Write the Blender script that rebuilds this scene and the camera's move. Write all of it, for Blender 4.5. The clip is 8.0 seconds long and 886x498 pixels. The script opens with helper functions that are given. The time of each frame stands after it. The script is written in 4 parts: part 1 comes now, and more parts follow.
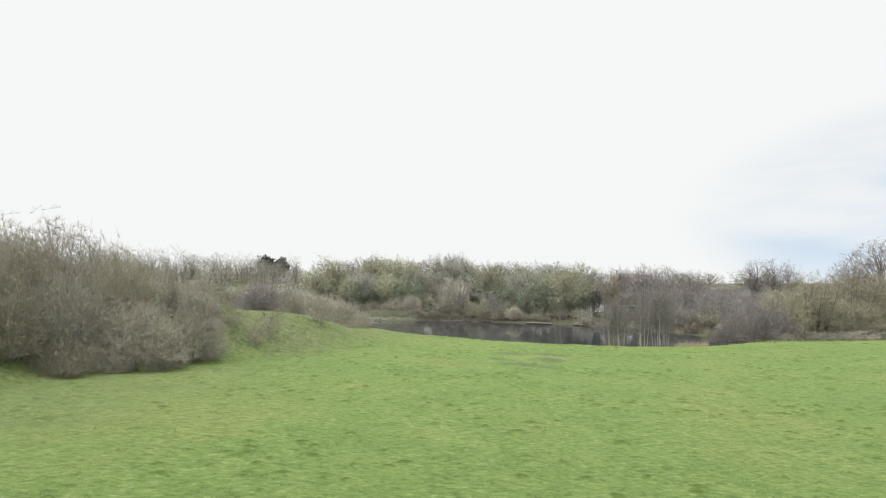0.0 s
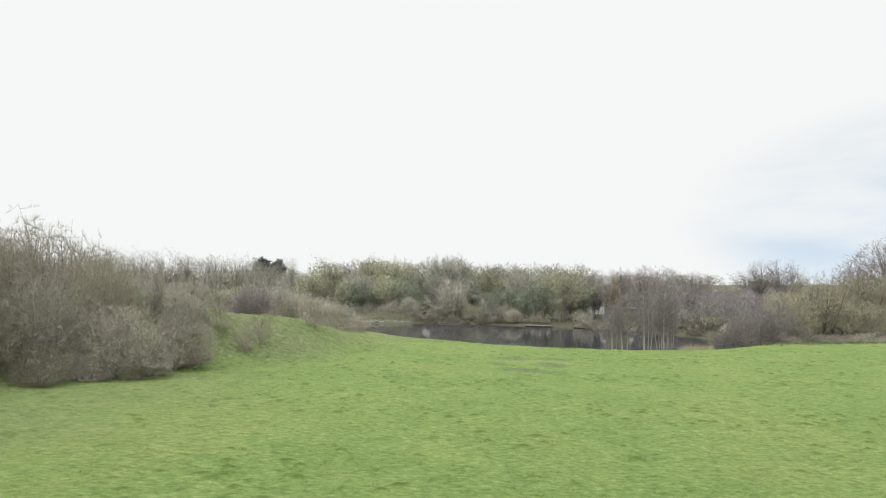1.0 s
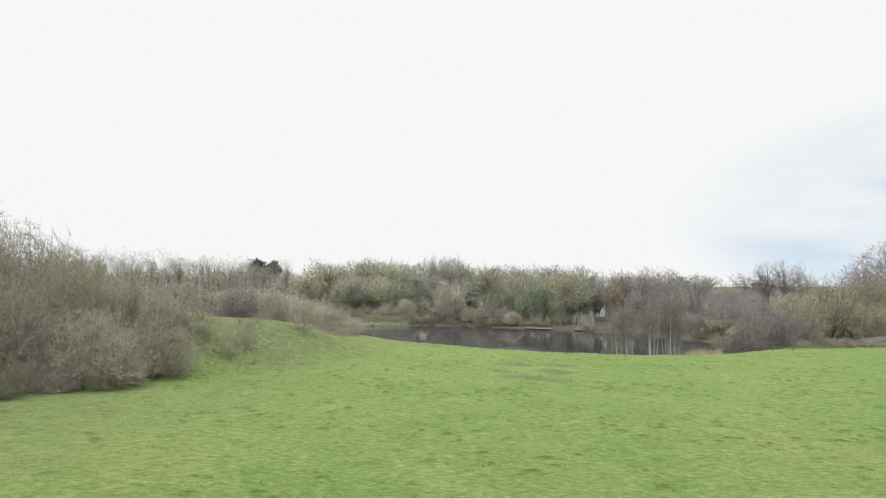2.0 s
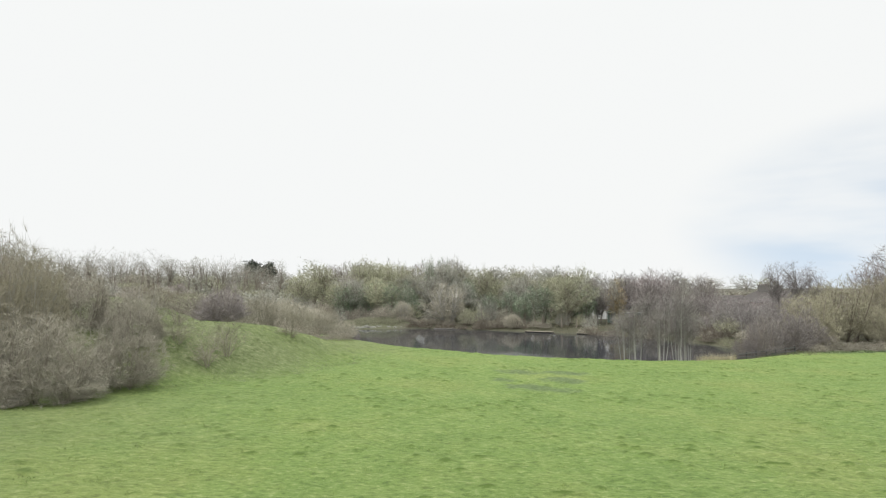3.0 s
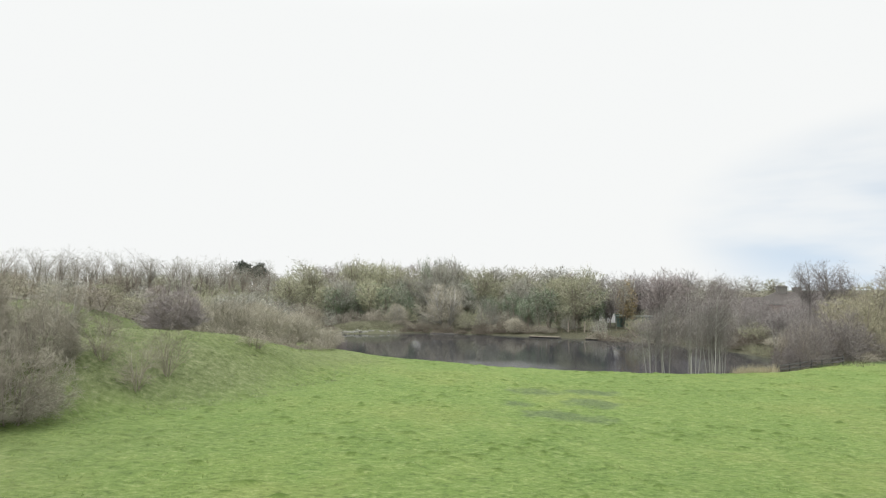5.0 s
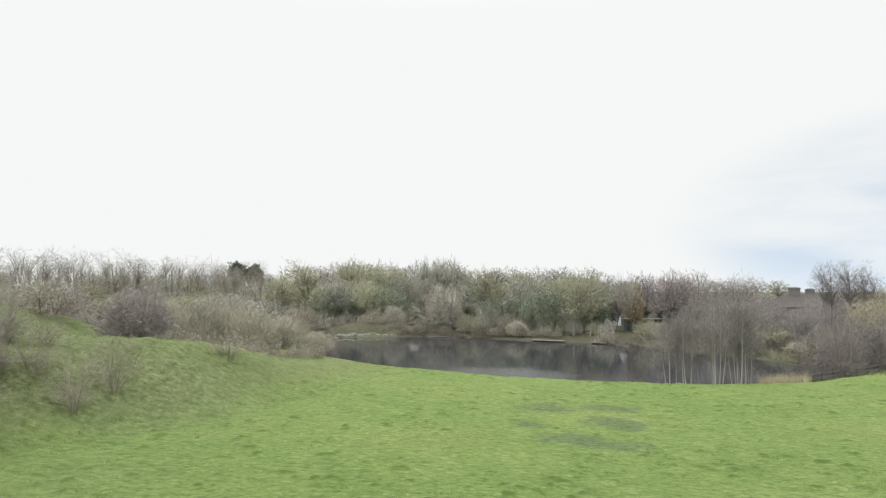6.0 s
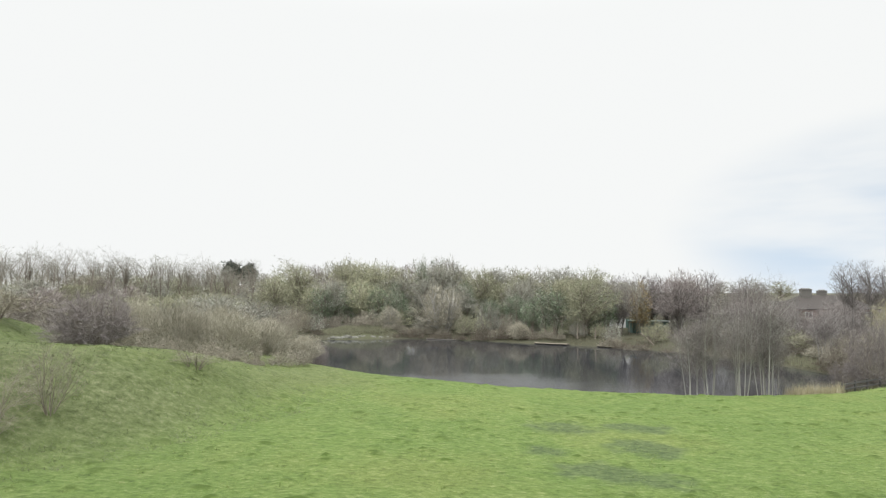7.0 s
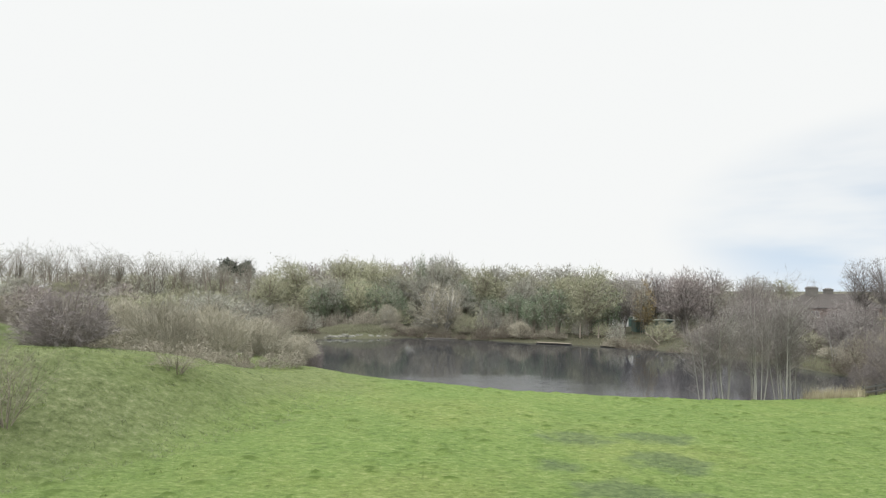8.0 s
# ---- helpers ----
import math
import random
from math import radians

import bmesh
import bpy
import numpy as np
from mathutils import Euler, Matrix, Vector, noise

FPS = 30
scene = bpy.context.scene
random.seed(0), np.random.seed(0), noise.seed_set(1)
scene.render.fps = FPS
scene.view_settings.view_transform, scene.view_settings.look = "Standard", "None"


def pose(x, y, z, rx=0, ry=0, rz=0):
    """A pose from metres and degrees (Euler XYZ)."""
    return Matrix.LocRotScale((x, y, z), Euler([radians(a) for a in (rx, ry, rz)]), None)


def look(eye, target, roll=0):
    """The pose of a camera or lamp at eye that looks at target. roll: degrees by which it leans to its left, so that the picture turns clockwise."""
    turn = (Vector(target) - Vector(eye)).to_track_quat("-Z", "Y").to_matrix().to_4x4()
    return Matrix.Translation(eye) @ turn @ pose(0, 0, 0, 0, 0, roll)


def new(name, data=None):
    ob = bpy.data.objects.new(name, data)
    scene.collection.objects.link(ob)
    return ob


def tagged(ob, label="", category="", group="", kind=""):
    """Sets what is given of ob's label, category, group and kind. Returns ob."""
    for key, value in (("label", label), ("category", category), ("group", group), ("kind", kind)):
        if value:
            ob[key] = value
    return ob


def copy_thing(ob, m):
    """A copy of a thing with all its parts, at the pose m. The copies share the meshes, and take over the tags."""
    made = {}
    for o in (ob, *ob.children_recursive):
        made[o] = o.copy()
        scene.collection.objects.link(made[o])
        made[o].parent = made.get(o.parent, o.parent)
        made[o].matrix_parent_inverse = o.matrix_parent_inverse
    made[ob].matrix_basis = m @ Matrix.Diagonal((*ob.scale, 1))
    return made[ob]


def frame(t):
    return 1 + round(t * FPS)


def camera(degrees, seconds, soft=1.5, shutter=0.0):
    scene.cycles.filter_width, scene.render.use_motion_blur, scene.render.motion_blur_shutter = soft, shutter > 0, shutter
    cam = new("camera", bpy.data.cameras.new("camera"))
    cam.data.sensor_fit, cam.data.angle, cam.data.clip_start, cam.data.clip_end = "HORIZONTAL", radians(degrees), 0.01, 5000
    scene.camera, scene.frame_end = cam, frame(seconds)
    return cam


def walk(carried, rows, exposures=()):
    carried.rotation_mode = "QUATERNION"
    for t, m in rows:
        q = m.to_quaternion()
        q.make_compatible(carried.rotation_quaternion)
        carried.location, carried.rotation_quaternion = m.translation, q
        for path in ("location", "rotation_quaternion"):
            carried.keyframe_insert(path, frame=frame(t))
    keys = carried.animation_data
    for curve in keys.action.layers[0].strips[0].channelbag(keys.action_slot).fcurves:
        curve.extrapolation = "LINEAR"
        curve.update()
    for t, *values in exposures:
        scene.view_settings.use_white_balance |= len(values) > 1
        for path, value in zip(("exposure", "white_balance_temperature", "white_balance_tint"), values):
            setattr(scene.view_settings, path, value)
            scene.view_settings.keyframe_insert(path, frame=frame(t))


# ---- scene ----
cam = camera(70, 8.0, soft=1.15)
# seconds, place, turn to the left, upward tilt and roll in degrees
PATH = [
    (0.0, 0.000, 0.000, 8.900, 0.748, 3.097, 0.023),
    (0.5, -0.031, 1.010, 8.912, 0.651, 3.170, 0.007),
    (1.0, -0.059, 2.267, 8.916, 0.556, 3.278, -0.062),
    (1.5, -0.106, 3.789, 8.929, 0.418, 3.347, -0.066),
    (3.0, -0.113, 9.696, 8.906, 0.131, 3.598, -0.071),
    (3.5, -0.121, 11.881, 8.914, 0.048, 3.645, -0.074),
    (4.0, -0.127, 14.241, 8.890, -0.001, 3.693, -0.090),
    (4.5, -0.217, 16.798, 8.866, -0.101, 3.741, -0.092),
    (6.0, -0.339, 25.235, 8.818, -0.313, 3.919, -0.031),
    (6.5, -0.347, 28.025, 8.893, -0.380, 4.041, -0.002),
    (7.0, -0.415, 30.295, 8.918, -0.506, 3.917, 0.111),
    (7.5, -0.496, 31.932, 8.941, -0.589, 3.835, 0.163),
    (8.0, -0.593, 33.000, 8.928, -0.656, 3.734, 0.182),
]
walk(cam, [(t, pose(x, y, z, 90 + up, 0, turn) @ pose(0, 0, 0, 0, 0, roll)) for t, x, y, z, turn, up, roll in PATH])

# ---- light ----
world = bpy.data.worlds.new("overcast_sky")
scene.world = world
world.use_nodes = True
wn, wl = world.node_tree.nodes, world.node_tree.links
wn.clear()


def wnode(kind, **values):
    n = wn.new(kind)
    for key, value in values.items():
        n.inputs[key].default_value = value
    return n


SUN_ELEVATION, SUN_TURN = 44.0, -135.0  # degrees above the horizon; to the left of the way ahead
ZENITH = 3.9
sky = wn.new("ShaderNodeTexSky")
sky.sky_type, sky.sun_disc = "NISHITA", False
sky.sun_elevation, sky.sun_rotation = radians(SUN_ELEVATION), radians(SUN_TURN)
blue = wn.new("ShaderNodeVectorMath")
blue.operation = "MULTIPLY"
blue.inputs[1].default_value = (0.165, 0.25, 0.247)
raised = wn.new("ShaderNodeVectorMath")
raised.operation = "ADD"
raised.inputs[1].default_value = (0, 0, 0.45)
wl.new(raised.outputs[0], sky.inputs["Vector"])
wl.new(sky.outputs[0], blue.inputs[0])
coord = wn.new("ShaderNodeTexCoord")
wl.new(coord.outputs["Generated"], raised.inputs[0])
split = wn.new("ShaderNodeSeparateXYZ")
wl.new(coord.outputs["Generated"], split.inputs[0])
# cloud deck: pale towards the horizon, brighter overhead
deck = wn.new("ShaderNodeMapRange")
deck.interpolation_type = "SMOOTHSTEP"
for key, value in (("From Min", 0.40), ("From Max", 1.0), ("To Min", 0.935), ("To Max", ZENITH)):
    deck.inputs[key].default_value = value
wl.new(split.outputs["Z"], deck.inputs["Value"])
cloud = wn.new("ShaderNodeVectorMath")
cloud.operation = "SCALE"
cloud.inputs[0].default_value = (0.985, 1.0, 0.995)
wl.new(deck.outputs[0], cloud.inputs["Scale"])
# thinner cloud towards the right, where the blue shows through
stretch = wn.new("ShaderNodeMapping")
stretch.inputs["Scale"].default_value = (1.6, 1.6, 7.0)
wl.new(coord.outputs["Generated"], stretch.inputs[0])
puffs = wn.new("ShaderNodeTexNoise")
puffs.inputs["Scale"].default_value, puffs.inputs["Detail"].default_value, puffs.inputs["Roughness"].default_value = 1.7, 4.0, 0.5
wl.new(stretch.outputs[0], puffs.inputs["Vector"])
toward = wn.new("ShaderNodeVectorMath")
toward.operation = "DOT_PRODUCT"
toward.inputs[1].default_value = Vector((0.63, 0.78, 0.21)).normalized()
flat = wn.new("ShaderNodeVectorMath")
flat.operation = "MULTIPLY"
flat.inputs[1].default_value = (1.0, 1.0, 2.4)
wl.new(coord.outputs["Generated"], flat.inputs[0])
level = wn.new("ShaderNodeVectorMath")
level.operation = "NORMALIZE"
wl.new(flat.outputs[0], level.inputs[0])
wl.new(level.outputs[0], toward.inputs[0])
side = wn.new("ShaderNodeMapRange")
side.interpolation_type = "SMOOTHSTEP"
for key, value in (("From Min", 0.94), ("From Max", 1.0), ("To Min", 0.0), ("To Max", 0.5)):
    side.inputs[key].default_value = value
wl.new(toward.outputs["Value"], side.inputs["Value"])
gap = wn.new("ShaderNodeMapRange")
gap.interpolation_type = "SMOOTHSTEP"
for key, value in (("From Min", 0.30), ("From Max", 0.66), ("To Min", 0.15), ("To Max", 1.0)):
    gap.inputs[key].default_value = value
wl.new(puffs.outputs["Fac"], gap.inputs["Value"])
thin = wn.new("ShaderNodeMath")
thin.operation = "MULTIPLY"
wl.new(side.outputs[0], thin.inputs[0])
wl.new(gap.outputs[0], thin.inputs[1])
mixed = wn.new("ShaderNodeMix")
mixed.data_type = "RGBA"
wl.new(thin.outputs[0], mixed.inputs["Factor"])
wl.new(cloud.outputs[0], mixed.inputs["A"])
wl.new(blue.outputs[0], mixed.inputs["B"])
back = wn.new("ShaderNodeBackground")
wl.new(mixed.outputs["Result"], back.inputs["Color"])
out = wn.new("ShaderNodeOutputWorld")
wl.new(back.outputs[0], out.inputs["Surface"])

sun = new("sun", bpy.data.lights.new("sun", "SUN"))
sun.data.energy, sun.data.angle, sun.data.color = 1.5, radians(25), (1.0, 0.97, 0.92)
a, e = radians(SUN_TURN), radians(SUN_ELEVATION)
sun.matrix_world = look(Vector((math.sin(a) * math.cos(e), math.cos(a) * math.cos(e), math.sin(e))) * 100, (0, 0, 0))
tagged(sun, "veiled sun behind thin cloud", "sun")


# ---- materials ----
def material(name, rough=0.9, spec=0.3):
    m = bpy.data.materials.new(name)
    m.use_nodes = True
    b = m.node_tree.nodes["Principled BSDF"]
    b.inputs["Roughness"].default_value = rough
    b.inputs["Specular IOR Level"].default_value = spec
    return m, m.node_tree.nodes, m.node_tree.links, b


def ramp(nodes, stops):
    r = nodes.new("ShaderNodeValToRGB")
    while len(r.color_ramp.elements) < len(stops):
        r.color_ramp.elements.new(0.5)
    for el, (p, c) in zip(r.color_ramp.elements, stops):
        el.position, el.color = p, (*c, 1)
    return r


def noise_node(nodes, links, vector, scale, detail=4.0, rough=0.6):
    n = nodes.new("ShaderNodeTexNoise")
    n.inputs["Scale"].default_value, n.inputs["Detail"].default_value, n.inputs["Roughness"].default_value = scale, detail, rough
    links.new(vector, n.inputs["Vector"])
    return n


def blend(nodes, links, fac, a, b, kind="MIX"):
    m = nodes.new("ShaderNodeMix")
    m.data_type, m.blend_type = "RGBA", kind
    for value, key in ((fac, "Factor"), (a, "A"), (b, "B")):
        if isinstance(value, (float, int)):
            m.inputs[key].default_value = value
        elif isinstance(value, tuple):
            m.inputs[key].default_value = (*value, 1)
        else:
            links.new(value, m.inputs[key])
    return m.outputs["Result"]


def bumped(nodes, links, b, height, strength, distance):
    n = nodes.new("ShaderNodeBump")
    n.inputs["Strength"].default_value, n.inputs["Distance"].default_value = strength, distance
    links.new(height, n.inputs["Height"])
    links.new(n.outputs[0], b.inputs["Normal"])


def twig_material(name, dark, mid, pale, rough=0.9):
    """Bark or twigs: the colour runs from plant to plant and from twig to twig."""
    m, n, l, b = material(name, rough, 0.2)
    info = n.new("ShaderNodeObjectInfo")
    geo = n.new("ShaderNodeNewGeometry")
    tc = n.new("ShaderNodeTexCoord")
    r1 = ramp(n, ((0.0, dark), (0.5, mid), (1.0, pale)))
    l.new(geo.outputs["Random Per Island"], r1.inputs[0])
    blot = noise_node(n, l, tc.outputs["Object"], 0.6, 3)
    c = blend(n, l, 0.45, r1.outputs[0], blend(n, l, blot.outputs["Fac"], dark, pale))
    hsv = n.new("ShaderNodeHueSaturation")
    v = n.new("ShaderNodeMapRange")
    v.inputs["To Min"].default_value, v.inputs["To Max"].default_value = 0.82, 1.2
    l.new(info.outputs["Random"], v.inputs["Value"])
    l.new(v.outputs[0], hsv.inputs["Value"])
    l.new(c, hsv.inputs["Color"])
    l.new(hsv.outputs[0], b.inputs["Base Color"])
    return m


def leaf_material(name, dark, mid, pale):
    m = twig_material(name, dark, mid, pale, 0.6)
    b = m.node_tree.nodes["Principled BSDF"]
    b.inputs["Specular IOR Level"].default_value = 0.35
    return m


def surface(name, dark, pale, scale=4.0, rough=0.8, bump=0.4, depth=0.01, spec=0.3):
    m, n, l, b = material(name, rough, spec)
    tc = n.new("ShaderNodeTexCoord")
    n1 = noise_node(n, l, tc.outputs["Object"], scale, 5)
    n2 = noise_node(n, l, tc.outputs["Object"], scale * 9, 4)
    r = ramp(n, ((0.3, dark), (0.7, pale)))
    l.new(n1.outputs["Fac"], r.inputs[0])
    c = blend(n, l, 0.35, r.outputs[0], blend(n, l, n2.outputs["Fac"], dark, pale))
    l.new(c, b.inputs["Base Color"])
    bumped(n, l, b, n2.outputs["Fac"], bump, depth)
    return m


BARK = twig_material("bark", (0.122, 0.105, 0.087), (0.204, 0.175, 0.144), (0.299, 0.266, 0.224))
BARK_PALE = twig_material("pale_bark", (0.194, 0.187, 0.171), (0.301, 0.293, 0.273), (0.417, 0.409, 0.385))
BARK_GREY = twig_material("grey_bark", (0.095, 0.088, 0.082), (0.15, 0.14, 0.13), (0.22, 0.206, 0.192))
TWIG_GREY = twig_material("grey_brown_twigs", (0.212, 0.211, 0.180), (0.294, 0.292, 0.251), (0.376, 0.376, 0.327))
TWIG_OLIVE = twig_material("olive_twigs", (0.220, 0.223, 0.150), (0.303, 0.306, 0.210), (0.385, 0.387, 0.273))
TWIG_PURPLE = twig_material("purple_brown_twigs", (0.195, 0.17, 0.162), (0.27, 0.237, 0.227), (0.35, 0.31, 0.296))
TWIG_SCRUB = twig_material("scrub_twigs", (0.190, 0.176, 0.142), (0.268, 0.248, 0.202), (0.348, 0.326, 0.268))
TWIG_MOSSY = twig_material("mossy_scrub_twigs", (0.170, 0.157, 0.111), (0.241, 0.221, 0.159), (0.316, 0.292, 0.215))
TWIG_THORN = twig_material("thorn_twigs", (0.17, 0.15, 0.147), (0.245, 0.219, 0.214), (0.33, 0.298, 0.29))
TWIG_DARK = twig_material("dark_twigs", (0.09, 0.078, 0.06), (0.14, 0.122, 0.095), (0.2, 0.175, 0.14))
TWIG_SAPLING = twig_material("sapling_twigs", (0.15, 0.135, 0.105), (0.22, 0.20, 0.16), (0.29, 0.265, 0.215))
TWIG_ALDER = twig_material("alder_twigs", (0.129, 0.114, 0.109), (0.191, 0.171, 0.164), (0.259, 0.237, 0.228))
TWIG_TAN = twig_material("tan_stems", (0.223, 0.208, 0.163), (0.339, 0.319, 0.256), (0.446, 0.422, 0.344))
TWIG_WILLOW = twig_material("willow_twigs", (0.2, 0.189, 0.13), (0.3, 0.283, 0.198), (0.4, 0.379, 0.274))
LEAF_OLIVE = leaf_material("olive_leaves", (0.164, 0.166, 0.093), (0.226, 0.227, 0.132), (0.296, 0.295, 0.176))
LEAF_IVY = leaf_material("ivy_leaves", (0.079, 0.121, 0.067), (0.131, 0.178, 0.101), (0.186, 0.241, 0.142))
LEAF_RUST = leaf_material("rust_leaves", (0.26, 0.19, 0.09), (0.36, 0.275, 0.135), (0.45, 0.36, 0.19))
LEAF_PINE = leaf_material("pine_needles", (0.018, 0.028, 0.018), (0.03, 0.042, 0.028), (0.05, 0.062, 0.04))
LEAF_BRAMBLE = leaf_material("bramble_leaves", (0.10, 0.09, 0.06), (0.16, 0.14, 0.10), (0.24, 0.21, 0.16))
BLADE = leaf_material("grass_blades", (0.110, 0.160, 0.037), (0.149, 0.204, 0.050), (0.198, 0.248, 0.072))
BLADE_DARK = leaf_material("dark_grass_blades", (0.084, 0.126, 0.029), (0.116, 0.160, 0.040), (0.158, 0.200, 0.060))
BANK_BLADE = leaf_material("withered_grass", (0.13, 0.135, 0.085), (0.20, 0.205, 0.135), (0.29, 0.285, 0.20))
LITTER_BLADE = leaf_material("brown_bank_grass", (0.075, 0.07, 0.045), (0.12, 0.112, 0.073), (0.185, 0.172, 0.115))
ROUGH_BLADE = leaf_material("rough_grass_blades", (0.086, 0.106, 0.049), (0.124, 0.145, 0.072), (0.172, 0.191, 0.104))
NETTLE = leaf_material("rank_weeds", (0.055, 0.085, 0.035), (0.085, 0.12, 0.05), (0.125, 0.16, 0.075))
REED = leaf_material("dry_reeds", (0.3, 0.265, 0.17), (0.43, 0.385, 0.255), (0.56, 0.51, 0.36))
ROCK = surface("grey_rock", (0.07, 0.072, 0.058), (0.21, 0.208, 0.18), 1.5, 0.9, 0.6, 0.05)
TIMBER = surface("weathered_timber", (0.112, 0.096, 0.072), (0.240, 0.212, 0.168), 3.0, 0.85, 0.4, 0.01)
TIMBER_DARK = surface("dark_timber", (0.055, 0.054, 0.056), (0.105, 0.102, 0.10), 3.0, 0.7, 0.4, 0.01)
BRICK = surface("red_brick", (0.18, 0.115, 0.09), (0.28, 0.19, 0.155), 6.0, 0.9, 0.5, 0.01)
BRICK_DIM = surface("weathered_stack_brick", (0.116, 0.111, 0.103), (0.182, 0.176, 0.162), 6.0, 0.9, 0.5, 0.01)
ROOF_TILE = surface("brown_roof_tiles", (0.046, 0.041, 0.038), (0.082, 0.072, 0.066), 5.0, 0.85, 0.6, 0.02)
WHITE_PAINT = surface("white_paint", (0.70, 0.71, 0.72), (0.82, 0.82, 0.82), 2.0, 0.5, 0.1, 0.003)
GREEN_SHEET = surface("dull_green_sheet", (0.075, 0.13, 0.115), (0.12, 0.185, 0.165), 2.0, 0.5, 0.2, 0.01)
CLAY = surface("sooty_clay_pot", (0.12, 0.10, 0.085), (0.21, 0.18, 0.15), 8.0, 0.9, 0.3, 0.005)


def glass_material():
    m, n, l, b = material("window_glass", 0.05, 0.5)
    b.inputs["Base Color"].default_value = (0.03, 0.035, 0.04, 1)
    return m


GLASS = glass_material()


def ground_material():
    """Pasture, with leaf litter and dry bank grass where the cover attribute says so."""
    m, n, l, b = material("pasture", 0.92, 0.15)
    tc = n.new("ShaderNodeTexCoord")
    p = tc.outputs["Object"]
    at = n.new("ShaderNodeAttribute")
    at.attribute_name = "cover"
    sep = n.new("ShaderNodeSeparateColor")
    l.new(at.outputs["Color"], sep.inputs[0])
    broad = noise_node(n, l, p, 0.09, 4, 0.6)
    mid = noise_node(n, l, p, 0.7, 3, 0.6)
    squash = n.new("ShaderNodeMapping")
    squash.inputs["Scale"].default_value = (1.0, 1.7, 1.0)
    l.new(p, squash.inputs[0])
    fine = noise_node(n, l, squash.outputs[0], 2.8, 6, 0.78)
    g1 = ramp(n, ((0.40, (0.090, 0.146, 0.037)), (0.52, (0.122, 0.177, 0.047)), (0.63, (0.193, 0.201, 0.066))))
    l.new(broad.outputs["Fac"], g1.inputs[0])
    # mottling: lit tops and shaded sides of small lumps put into the grass colour
    g2 = ramp(n, ((0.38, (0.073, 0.119, 0.032)), (0.50, (0.126, 0.181, 0.050)), (0.64, (0.193, 0.229, 0.081))))
    l.new(mid.outputs["Fac"], g2.inputs[0])
    g3 = ramp(n, ((0.38, (0.039, 0.063, 0.017)), (0.47, (0.106, 0.157, 0.041)), (0.54, (0.131, 0.189, 0.053)), (0.66, (0.253, 0.284, 0.127))))
    l.new(fine.outputs["Fac"], g3.inputs[0])
    c = blend(n, l, 0.45, g1.outputs[0], g2.outputs[0])
    c = blend(n, l, 0.6, c, g3.outputs[0])
    # dark tufts that the grazing left, ragged at the rim
    left = n.new("ShaderNodeAttribute")
    left.attribute_name = "tufts"
    clump = noise_node(n, l, p, 6.0, 3, 0.7)
    ragged = n.new("ShaderNodeMath")
    ragged.operation = "MULTIPLY_ADD"
    ragged.inputs[1].default_value = 0.7
    l.new(clump.outputs["Fac"], ragged.inputs[0])
    l.new(left.outputs["Fac"], ragged.inputs[2])
    tuft = ramp(n, ((0.55, (0, 0, 0)), (0.92, (0.95, 0.95, 0.95))))
    l.new(ragged.outputs[0], tuft.inputs[0])
    c = blend(n, l, tuft.outputs[0], c, (0.064, 0.101, 0.020))
    # rough slope grass; its dull green also paints the thicket's shade on the field
    r4 = ramp(n, ((0.36, (0.060, 0.074, 0.030)), (0.47, (0.100, 0.120, 0.052)), (0.56, (0.130, 0.150, 0.070)), (0.67, (0.200, 0.208, 0.120))))
    coarse = noise_node(n, l, p, 2.6, 5, 0.78)
    l.new(coarse.outputs["Fac"], r4.inputs[0])
    rough = r4.outputs[0]
    c = blend(n, l, sep.outputs["Green"], c, rough)
    # worn grey-green rush patches
    r5 = ramp(n, ((0.38, (0.050, 0.072, 0.034)), (0.52, (0.080, 0.108, 0.054)), (0.64, (0.125, 0.160, 0.066))))
    l.new(fine.outputs["Fac"], r5.inputs[0])
    rush = r5.outputs[0]
    c = blend(n, l, sep.outputs["Blue"], c, rush)
    litter = blend(n, l, fine.outputs["Fac"], (0.030, 0.029, 0.020), (0.095, 0.088, 0.062))
    c = blend(n, l, sep.outputs["Red"], c, litter)
    l.new(c, b.inputs["Base Color"])
    tall = n.new("ShaderNodeMath")
    tall.operation = "MULTIPLY_ADD"
    tall.inputs[1].default_value = 0.45
    l.new(fine.outputs["Fac"], tall.inputs[0])
    l.new(mid.outputs["Fac"], tall.inputs[2])
    bumped(n, l, b, tall.outputs[0], 0.9, 0.32)
    return m


